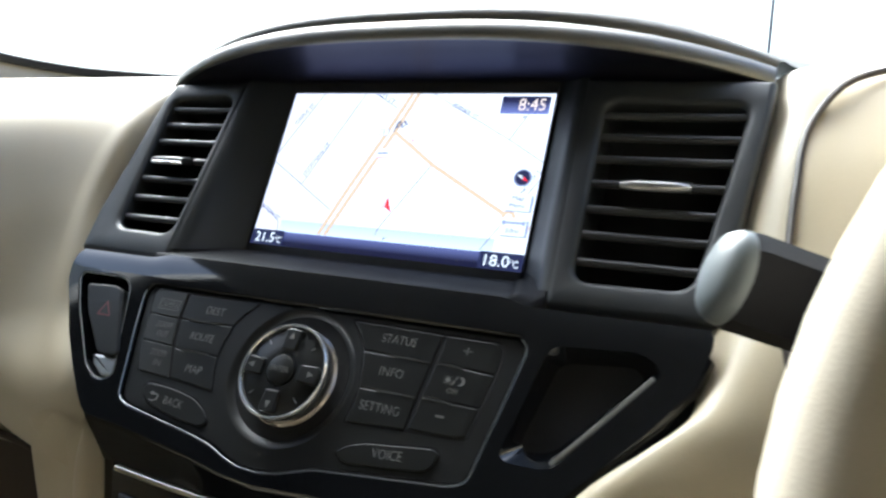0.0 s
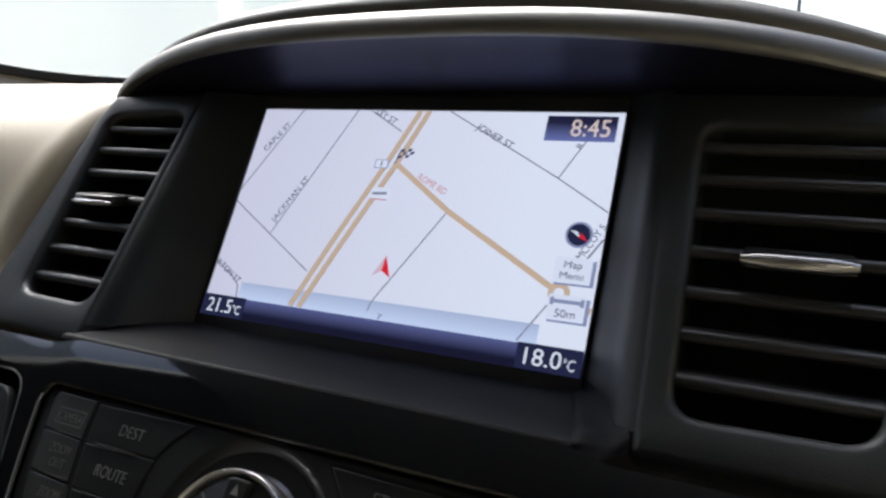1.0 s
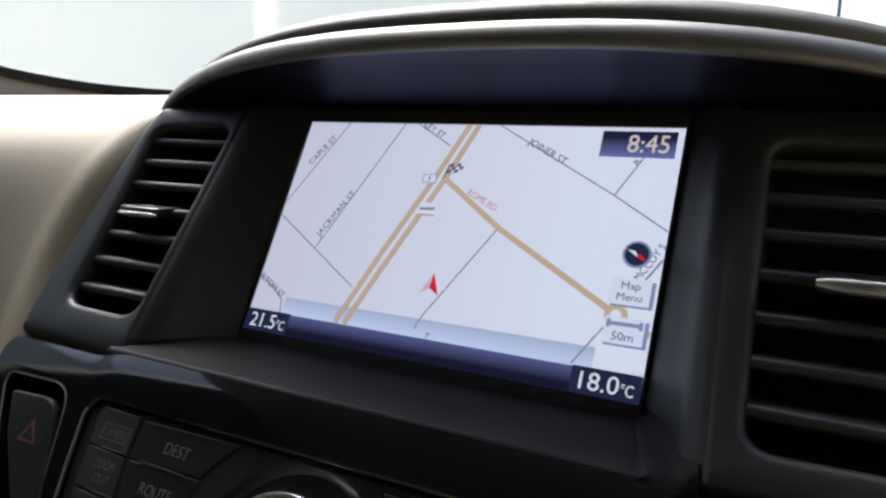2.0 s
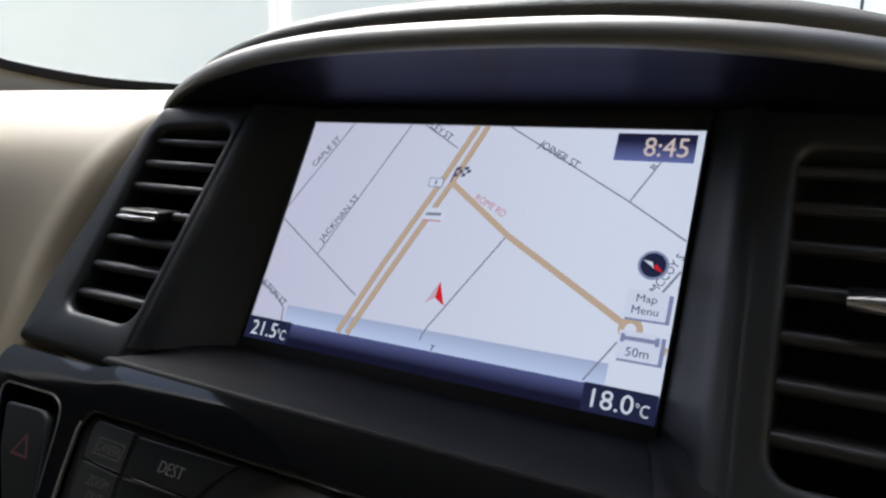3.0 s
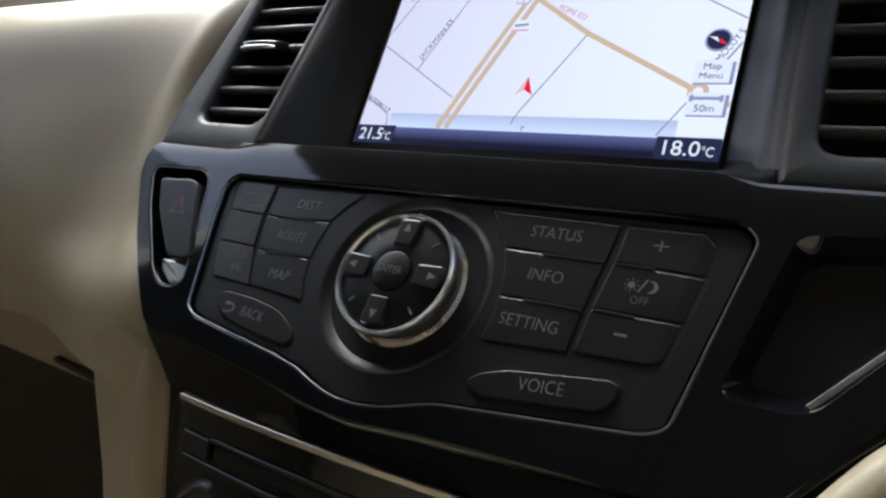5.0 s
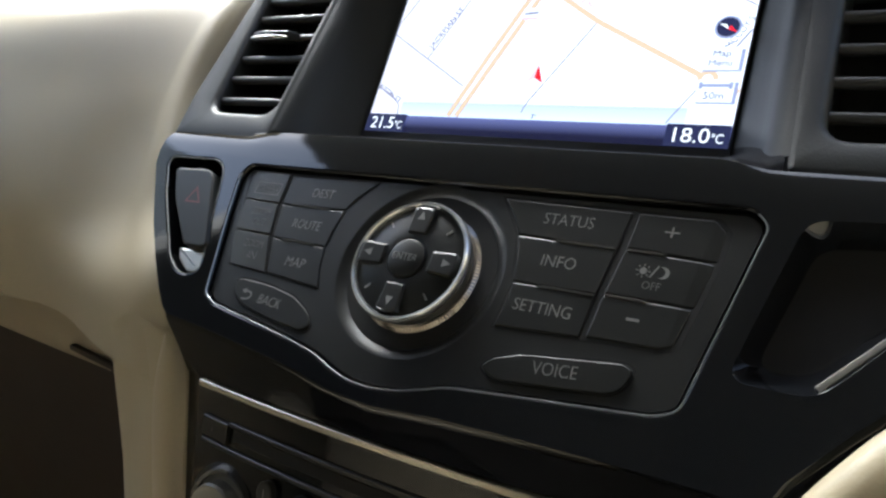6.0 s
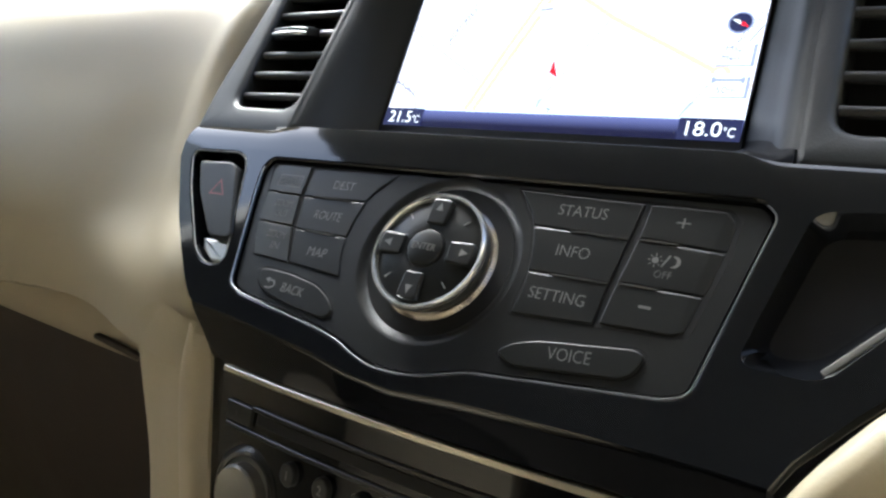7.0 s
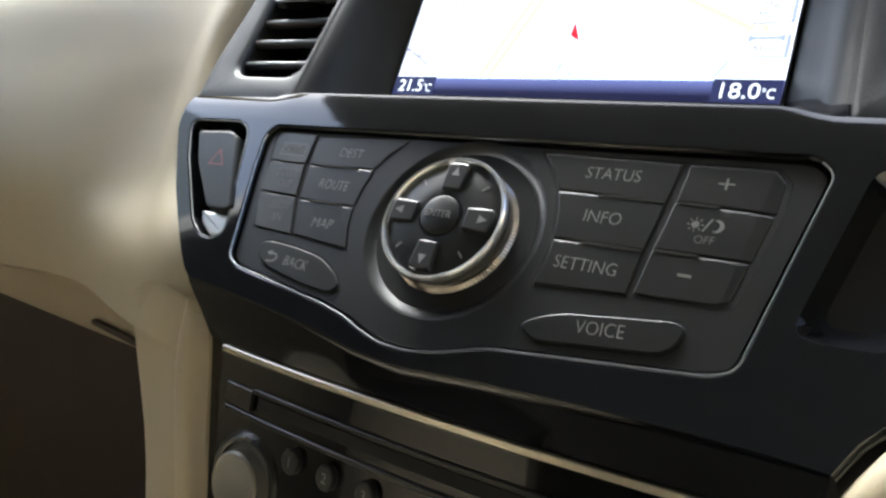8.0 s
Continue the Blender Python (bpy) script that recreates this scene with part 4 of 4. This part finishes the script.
def legend(key, text, x, y, h, width=None, mat=LEGEND, top=0.5, turn=0.0):
    part("legend", lettering(text, x / 1000, y / 1000, h / 1000, top / 1000 - 0.0009 + 0.00002, width / 1000 if width else None, turn, 0.0, 0.00008, 0.010), mat, key)


# left keys; their outer ends roll down
LEFT_ENDS = tuple((-89.5 - d, 28, -78.5 - d, -16, k) for d, k in ((-5.0, 0.012), (-2.5, 0.016), (0.0, 0.02), (2.5, 0.035)))
RIGHT_ENDS = ((94.2, -15, 99.9, 26, 0.085),)
part("button_bed", prism(fillet(mm([(-99, 28.9), (-26, 29.4), (-38, 14.6), (-40, -2), (-34.2, -19.6), (-62, -17.4), (-85, -16.6)]), 0.001), -0.0030, -0.00085), GAP, panel)
camk = button([(-96.8, 25.5), (-95, 28.2), (-74.4, 28.0), (-73.2, 14.2), (-95.0, 14.9)], 0.7, mat=KEY_WORN_SHEEN, ends=LEFT_ENDS)
part("legend_frame", holed(mm([(-90, 17.4), (-76, 17.4), (-76, 23.2), (-90, 23.2)]), [mm([(-89.6, 17.8), (-76.4, 17.8), (-76.4, 22.8), (-89.6, 22.8)])], -0.00017, 0.00003), LEGEND_DIM, camk)
legend(camk, "CAMERA", -83, 20.3, 3.4, 12.0, LEGEND_DIM, 0.7)
zo = button([(-95.0, 14.2), (-73.4, 13.5), (-69.8, -0.6), (-91.8, 0.2)], 0.7, mat=KEY_WORN_SHEEN, ends=LEFT_ENDS)
legend(zo, "ZOOM", -80.5, 9.2, 3.3, 10.5, LEGEND_DIM, 0.7)
legend(zo, "OUT", -79.0, 4.4, 3.3, 7.6, LEGEND_DIM, 0.7)
zi = button([(-91.5, -0.6), (-69.7, -1.3), (-62.9, -17.0), (-84.4, -15.9)], 0.7, mat=KEY_WORN_SHEEN, ends=LEFT_ENDS)
legend(zi, "ZOOM", -76.0, -5.6, 3.3, 10.5, LEGEND_DIM, 0.7)
legend(zi, "IN", -74.0, -10.6, 3.3, 4.6, LEGEND_DIM, 0.7)
dest = button([(-72.6, 27.4), (-26.8, 28.6), (-33.6, 21.6), (-37.6, 15.0), (-71.2, 14.3)])
legend(dest, "DEST", -51.8, 20.9, 4.0, 11.4)
route = button([(-71.0, 13.5), (-37.4, 14.3), (-39.0, 6), (-39.2, -1.5), (-67.6, -1.1)])
legend(route, "ROUTE", -53.2, 6.3, 4.0, 14.6)
mapk = button([(-67.4, -1.8), (-39.2, -2.2), (-37.6, -10), (-34.0, -18.4), (-62.0, -16.5)])
legend(mapk, "MAP", -50.0, -10.2, 4.0, 10.0)
for x0, x1, v in ((-87, -74.5, 14.6), (-66, -45, 14.2), (-81, -70.8, 0.1), (-62, -45, -1.8)):
    part("key_ridge", prism(mm([(x0, v - 0.35), (x1, v - 0.35), (x1, v + 0.25), (x0, v + 0.25)]), -0.002, 0.0001, 0.0002), RIDGE, panel, "fine raised ridge between keys")
back_pts = [(-75.6, -22.6), (-71.6, -21.0), (-56.2, -21.6), (-42.6, -23.8), (-33.5, -28.4), (-29.6, -33.0), (-33.0, -36.0), (-48.6, -34.8), (-66.2, -31.8), (-73.4, -28.0)]
part("button_bed", prism(fillet(mm([(x + (x + 53) * 0.045, y + (y + 28) * 0.15) for x, y in back_pts]), 0.002), -0.0030, -0.00080), GAP, panel)
backk = part("button", prism(fillet(mm(back_pts), 0.003, 3), -0.0028, 0.0001, 0.0005, 2), KEY, panel, "domed back key")
legend(backk, "BACK", -53.2, -27.9, 3.9, 12.0, LEGEND, 1.0, -3)
hook = [(-68.5, -29.2), (-65.8, -29.2), (-64.2, -28.4), (-63.8, -27.2), (-64.6, -26.0), (-67.6, -25.8)]
part("legend", ribbon(mm(hook), 0.0007, 0.00012, 0.0001), LEGEND, backk)
part("legend", prism(mm([(-67.2, -24.6), (-69.6, -25.8), (-67.2, -27.0)]), 0.00012, 0.0002), LEGEND, backk)
# right keys
part("button_bed", prism(fillet(mm([(27.6, 28.4), (101, 28.2), (105, 23.8), (104, 12), (98, -15.2), (93, -16.4), (70, -17.4), (40.0, -19.2), (41.8, -3), (37.6, 14.4)]), 0.001), -0.0030, -0.00085), GAP, panel)
stat = button([(29.2, 27.4), (74.4, 26.9), (73.0, 14.1), (38.6, 14.6), (35.4, 20.4)])
legend(stat, "STATUS", 54.6, 21.6, 4.1, 17.4)
info = button([(38.7, 13.9), (72.7, 13.5), (70.7, -2.1), (42.3, -2.2), (41.2, 6)])
legend(info, "INFO", 55.7, 6.5, 4.1, 11.6)
sett = button([(42.6, -2.9), (70.5, -2.7), (69.4, -16.5), (41.2, -18.2), (42.6, -10)])
legend(sett, "SETTING", 55.1, -9.8, 4.1, 19.4)
plus = button([(76.6, 26.9), (99.5, 27.1), (103.2, 23.5), (102.7, 13.6), (75.7, 14.8)], ends=RIGHT_ENDS)
legend(plus, "+", 88.0, 21.5, 5.4, 4.4)
off = button([(75.4, 14.0), (102.3, 12.9), (99.4, -1.4), (73.0, -1.2)], ends=RIGHT_ENDS)
sun_icon = prism(circle(0.0826, 0.0078, 0.0011, 16), -0.00038, -0.0003)
for i in range(8):
    a = i * math.pi / 4
    c, s = math.cos(a), math.sin(a)
    prism(mm([(82.6 + 1.6 * c - 0.15 * s, 7.8 + 1.6 * s + 0.15 * c), (82.6 + 1.6 * c + 0.15 * s, 7.8 + 1.6 * s - 0.15 * c), (82.6 + 2.3 * c + 0.15 * s, 7.8 + 2.3 * s - 0.15 * c), (82.6 + 2.3 * c - 0.15 * s, 7.8 + 2.3 * s + 0.15 * c)]), -0.00038, -0.0003, 0, 2, sun_icon)
part("sun_symbol", sun_icon, LEGEND, off)
part("slash_symbol", ribbon(mm([(84.9, 5.9), (86.9, 10.0)]), 0.0005, -0.00038, 0.00008), LEGEND, off)
moon = [(88.4 + 2.0 * math.cos(a), 7.9 + 2.0 * math.sin(a)) for a in [radians(-120 + 240 * i / 12) for i in range(13)]] + [(87.2 + 2.0 * math.cos(a), 7.9 + 1.8 * math.sin(a)) for a in [radians(80 - 160 * i / 8) for i in range(9)]]
part("moon_symbol", prism(mm(moon), -0.00038, -0.0003), LEGEND, off)
legend(off, "OFF", 86.0, 3.3, 2.5, 5.4, LEGEND_DIM)
minus = button([(72.8, -2.0), (99.0, -2.0), (96.4, -13.6), (92.6, -15.2), (71.2, -15.8)], ends=RIGHT_ENDS)
part("minus_symbol", prism(mm([(81.6, -8.6), (85.4, -8.6), (85.4, -7.7), (81.6, -7.7)]), -0.00038, -0.0003), LEGEND, minus)
for x0, x1, v in ((52, 72.6, 13.9), (76, 88, 14.0), (51, 70.3, -2.6), (73.4, 86, -1.8)):
    part("key_ridge", prism(mm([(x0, v - 0.35), (x1, v - 0.35), (x1, v + 0.2), (x0, v + 0.2)]), -0.002, -0.0001, 0.0002), RIDGE, panel, "fine raised ridge between keys")
voice_pts = [(41.4, -32.2), (44.7, -28.8), (53.7, -25.6), (84.5, -21.7), (87.8, -23.2), (86.4, -28.6), (82.6, -31.6), (47.1, -35.6)]
part("button_bed", prism(fillet(mm([(x + (x - 65) * 0.04, y + (y + 29) * 0.14) for x, y in voice_pts]), 0.002), -0.0030, -0.00080), GAP, panel)
voice = part("button", prism(fillet(mm(voice_pts), 0.0026, 3), -0.0028, 0.0001, 0.0005, 2), KEY, panel, "domed voice key")
legend(voice, "VOICE", 65.4, -28.2, 4.1, 14.0, LEGEND, 1.0, 5)

# ---- rotary controller ----
KNOB = PANEL @ Matrix.Translation((KX, KY, 0))
knob = thing("rotary_controller", KNOB, "round controller with knurled silver ring and arrow keys", "rotary knob")
part("waist", lathe([(0.0226, 0.0030), (0.0214, 0.0024), (0.0210, 0.0012), (0.0210, -0.0006), (0.0216, -0.0014)], 96), KEY_WORN_SHEEN, knob, "dark waist under the rim")
bm = bmesh.new()
n = 240
rings = []
for z, r, deep in ((-0.0014, 0.0216, 0.0), (-0.0018, 0.0224, 0.0004), (-0.0038, 0.0244, 0.0004), (-0.0042, 0.0250, 0.0)):
    rings.append([bm.verts.new(((r + (deep if i % 2 else 0)) * math.cos(2 * math.pi * i / n), (r + (deep if i % 2 else 0)) * math.sin(2 * math.pi * i / n), z)) for i in range(n)])
for a, b in zip(rings, rings[1:]):
    for i in range(n):
        bm.faces.new((a[i], a[(i + 1) % n], b[(i + 1) % n], b[i]))
RIM = material("polished_rim", (0.88, 0.89, 0.90), 0.20, metal=0.82, vary=0.05, scale=150)
KNURL = material("knurled_metal", (0.33, 0.30, 0.275), 0.22, metal=0.95, vary=0.1, scale=200)
part("knurled_ring", bm, KNURL, knob, "knurled bronze-silver turning ring", None, 20)
part("base_ring", lathe([(0.0262, -0.0060), (0.0266, -0.0055), (0.0266, -0.0048), (0.0260, -0.0043), (0.0249, -0.0042)], 96), SATIN_CHROME, knob, "bright foot ring")
part("chrome_rim", lathe([(0.0226, 0.0030), (0.0231, 0.0042), (0.0230, 0.0056), (0.0224, 0.0064), (0.0216, 0.0063), (0.0210, 0.0055), (0.0208, 0.0036)], 96), RIM, knob, "polished chrome rim")
part("dial", lathe([(0.0209, 0.0030), (0.0208, 0.0043), (0.0180, 0.0052), (0.0130, 0.0060), (0.0095, 0.0066), (0.0078, 0.0064), (0.0076, 0.0050), (0.0, 0.0050)], 72), KEY, knob, "dished black dial")
ent = part("enter_key", lathe([(0.0073, 0.0048), (0.0073, 0.0068), (0.0070, 0.0074), (0.0058, 0.0078), (0.0, 0.0080)], 48), KEY, knob, "domed enter key")
part("legend", lettering("ENTER", 0, 0, 0.0026, 0.00798, 0.0100), LEGEND_DIM, ent)
for a in range(4):
    m = KNOB @ Matrix.Rotation(radians(90 * a), 4, "Z")
    key = part("arrow_key", prism(fillet(mm([(-3.9, 9.6), (3.9, 9.6), (4.3, 19.4), (2.0, 20.0), (-2.0, 20.0), (-4.3, 19.4)]), 0.0010, 3), 0.0035, 0.0074, 0.0007), KEY, knob, "", m)
    part("arrow_symbol", prism(mm([(-1.5, 14.9), (1.5, 14.9), (0, 18.2)]), 0.00742, 0.0075), LEGEND, key, "", m)
    part("tick_mark", prism(mm([(-0.25, 15.8), (0.25, 15.8), (0.25, 18.4), (-0.25, 18.4)]), 0.0050, 0.00565), LEGEND, knob, "", m @ Matrix.Rotation(radians(45), 4, "Z"))

# ---- hazard switch ----
haz = thing("hazard_switch", PANEL @ Matrix.Translation((-0.125, 0.005, 0)), "dark rocker switch with red warning triangle", "switch")
part("well", prism(shrunk(HAZARD_F, -0.0005), -0.016, -0.0135), GAP, haz, "", PANEL)
rock = mm([(-145.0, 24.2), (-122.5, 25.3), (-117.2, 22.7), (-99.4, -10.2), (-101.8, -12.6), (-113.2, -12.8), (-134.3, 8.3)])
bm = prism(fillet(rock, 0.003, 3), -0.014, RAISE + 0.0014, 0.0009, 2)
mid = sum((v.co for v in bm.verts), Vector()) / len(bm.verts)
for v in bm.verts:
    if v.co.z < -0.010:
        v.co.x, v.co.y = mid.x + (v.co.x - mid.x) * 1.07, mid.y + (v.co.y - mid.y) * 1.04
part("rocker", bm, KEY, haz, "charcoal rocker standing proud of its well", PANEL)
tri = mm([(-127.0, 7.4), (-116.4, 7.6), (-123.2, 16.0)])
part("warning_triangle", holed(tri, [shrunk(tri, 0.0010)], RAISE + 0.00146, 0.0004), LEGEND_RED, haz, "red warning triangle", PANEL)
part("clip", prism(fillet(mm([(-121.0, -12.6), (-101.6, -12.4), (-99.4, -17.6), (-101.4, -22.6), (-108.8, -23.0), (-117.6, -18.0)]), 0.001), -0.012, -0.0018, 0.0012), SATIN_CHROME, haz, "bright lower end", PANEL)
edge = [Vector((x, y, RAISE - 0.0003)) for x, y in shrunk(HAZARD_F, -0.0004)]
part("bright_edge", sweep(edge, circle(0, 0, 0.00034, 6), closed=True), TITAN, haz, "thin bright edge", PANEL)

# ---- radio ----
radio = thing("radio_unit", RADIO, "black radio with disc slot, keys and volume knob", "radio")


def bent(x0, x1, v0, v1, o0, o1, n=16, bm=None):
    """A bar that follows the radio's bowed face; millimetres."""
    bm = bm or bmesh.new()
    secs = []
    for i in range(n + 1):
        x = (x0 + (x1 - x0) * i / n) / 1000
        b = bulge(x)
        secs.append([bm.verts.new((x, v / 1000, o / 1000 + b)) for v, o in ((v0, o0), (v0, o1 - 0.4), (v0 + 0.4, o1), (v1 - 0.4, o1), (v1, o1 - 0.4), (v1, o0))])
    for a, b in zip(secs, secs[1:]):
        for j in range(6):
            bm.faces.new((a[j], a[(j + 1) % 6], b[(j + 1) % 6], b[j]))
    bm.faces.new(secs[0])
    bm.faces.new(secs[-1][::-1])
    return bm


face = bmesh.new()
strip_rows(face, [[((-0.1005 - v * 0.0002 * 0 + (8 - v) * 0.0002) * (1 - f) + (0.113 - (8 - v) * 0.0002) * f, v / 1000, bulge((-0.1005 + (8 - v) * 0.0002) * (1 - f) + (0.113 - (8 - v) * 0.0002) * f) - 0.0015) for f in [i / 30 for i in range(31)]] for v in (8, 0, -8, -20, -40, -60, -80, -110)])
part("faceplate", face, PIANO, radio, "black radio face")
part("silver_strip", bent(-86.5, 100, -2.3, 0.3, -1.5, 1.6, 24), SILVER, radio, "satin silver strip")
part("disc_slot", bent(-63, 74, -19.5, -14.4, -1.6, -1.2), GAP, radio, "disc slot")
part("slot_upper_edge", bent(-65, 76, -14.2, -12.2, -1.6, -0.2), KEY, radio)
part("slot_lower_edge", bent(-82, 76, -24.4, -22.4, -1.6, -0.2), KEY, radio)
ej = part("eject_key", bent(-82.2, -65.6, -21.4, -13.2, -1.6, 0.2, 4), KEY, radio)
part("eject_symbol", prism(mm([(-75.4, -17.0), (-72.6, -17.0), (-74.0, -15.0)]), 0.0020 + 0.0002, 0.0031), LEGEND, ej)
part("eject_symbol", prism(mm([(-75.4, -18.3), (-72.6, -18.3), (-72.6, -17.6), (-75.4, -17.6)]), 0.0020 + 0.0002, 0.0031), LEGEND, ej)
for i, x in enumerate((-38.5, -20.8, -3.0)):
    z = bulge(x / 1000)
    kb = part("preset_key", prism(circle(x / 1000, -0.0316, 0.0041, 24, 0.0047), z - 0.002, z + 0.0016, 0.0009), KEY, radio)
    part("legend", lettering(str(i + 1), x / 1000, -0.0316, 0.0036, z + 0.00162), LEGEND, kb)
vx, vy = -0.0632, -0.0475
vol = part("volume_knob", lathe([(0.0150, 0.000), (0.0150, 0.0030), (0.0126, 0.0040), (0.0122, 0.0088), (0.0114, 0.0096), (0.0104, 0.0092), (0.0, 0.0088)], 64, vx, vy), TITAN, radio, "satin silver volume knob")
part("knob_collar", lathe([(0.0198, -0.001), (0.0190, 0.0028), (0.0165, 0.0050), (0.0150, 0.0044)], 64, vx, vy), KEY, radio, "black collar of the volume knob")
part("collar_mark", prism(mm([(-65.4, -31.6), (-60.9, -31.6), (-60.9, -30.4), (-65.4, -30.4)]), 0.0044, 0.0052), LEGEND_DIM, vol)

trimp = thing("console_side_trim", Matrix.Translation((-0.107, -0.125, 0.95)), "narrow beige plastic trim beside the radio", "trim")
part("trim_strip", loft([[at(RADIO, -113, 13, 2), at(RADIO, -115.5, -5, 2), at(RADIO, -110, -40, 2), at(RADIO, -104, -64, 2), at(RADIO, -97, -110, 2)], [at(RADIO, -110, 14, 5), at(RADIO, -111, -5, 5.5), at(RADIO, -105, -40, 5.5), at(RADIO, -99, -64, 5.5), at(RADIO, -92, -110, 5.5)], [at(RADIO, -106, 10, 5), at(RADIO, -103.5, -3, 5.5), at(RADIO, -97, -40, 5.5), at(RADIO, -91, -64, 5.5), at(RADIO, -83, -110, 5.5)], [at(RADIO, -104, 8, -1), at(RADIO, -100, -2, -1), at(RADIO, -94, -40, -1), at(RADIO, -88, -64, -1), at(RADIO, -80, -110, -1)]], 5, 5), BEIGE_HARD, trimp, "", WORLD, 60)

# ---- steering wheel and stalk ----
wc, wr = Vector((0.4085, -0.212, 1.088)), 0.1905
WH = Matrix.Translation(wc) @ Matrix.Rotation(radians(90 - 22), 4, "X")
wheel = thing("steering_wheel", WH, "beige leather steering wheel", "steering wheel")
ringp = [Vector((wr * math.cos(2 * math.pi * i / 72), wr * math.sin(2 * math.pi * i / 72), 0)) for i in range(72)]
part("rim", sweep(ringp, circle(0, 0, 0.0155, 14, 0.017), closed=True), WHEEL, wheel, "leather rim")
part("hub", lathe([(0.075, -0.01), (0.074, 0.02), (0.060, 0.032), (0.0, 0.036)], 40), BEIGE_HARD, wheel)
for a in (180, 0, 270):
    part("spoke", prism(fillet([(0.06, -0.018), (0.186, -0.012), (0.186, 0.012), (0.06, 0.018)], 0.004), -0.006, 0.010, 0.004), BEIGE_HARD, wheel, "", WH @ Matrix.Rotation(radians(a), 4, "Z"))
stalk = thing("stalk_switch", Matrix.Translation((0.40, -0.10, 1.10)), "black column stalk with a grey end cap", "stalk")
tip, root = Vector((0.1896, -0.1607, 1.139)), Vector((0.350, -0.072, 1.079))
ax = (root - tip).normalized()
SM = Matrix.Translation(tip) @ ax.to_track_quat("Z", "Y").to_matrix().to_4x4() @ Matrix.Diagonal((0.66, 0.84, 1, 1))
part("end_cap", lathe([(0.0, -0.0034), (0.009, -0.0029), (0.0142, -0.0010), (0.0160, 0.0014), (0.0163, 0.0035)], 40), STALK_TIP, stalk, "pale grey end cap", SM)
lever = part("lever", lathe([(0.0164, 0.0035), (0.0169, 0.007), (0.0164, 0.050), (0.0115, 0.062), (0.0095, 0.10), (0.011, 0.20)], 8), SHELF, stalk, "black facetted lever", SM)
for i in range(3):
    part("lever_mark", box(0.016 + 0.005 * i, 0.019 + 0.005 * i, -0.004, 0.004, -0.0002, 0.0002), LEGEND_DIM, lever, "", SM @ Matrix.Rotation(radians(90), 4, "Y") @ Matrix.Translation((-0.05, 0, 0.0152)))
shroud = thing("column_shroud", Matrix.Translation((0.40, 0.0, 1.05)), "dark steering column shroud", "column shroud")
part("shell", sweep(spline([(0.40, 0.02, 1.06), (0.40, -0.08, 1.085), (0.40, -0.18, 1.11)], 4), fillet([(-0.06, -0.05), (0.06, -0.05), (0.05, 0.045), (-0.05, 0.045)], 0.02)), DARK, shroud, "", WORLD)
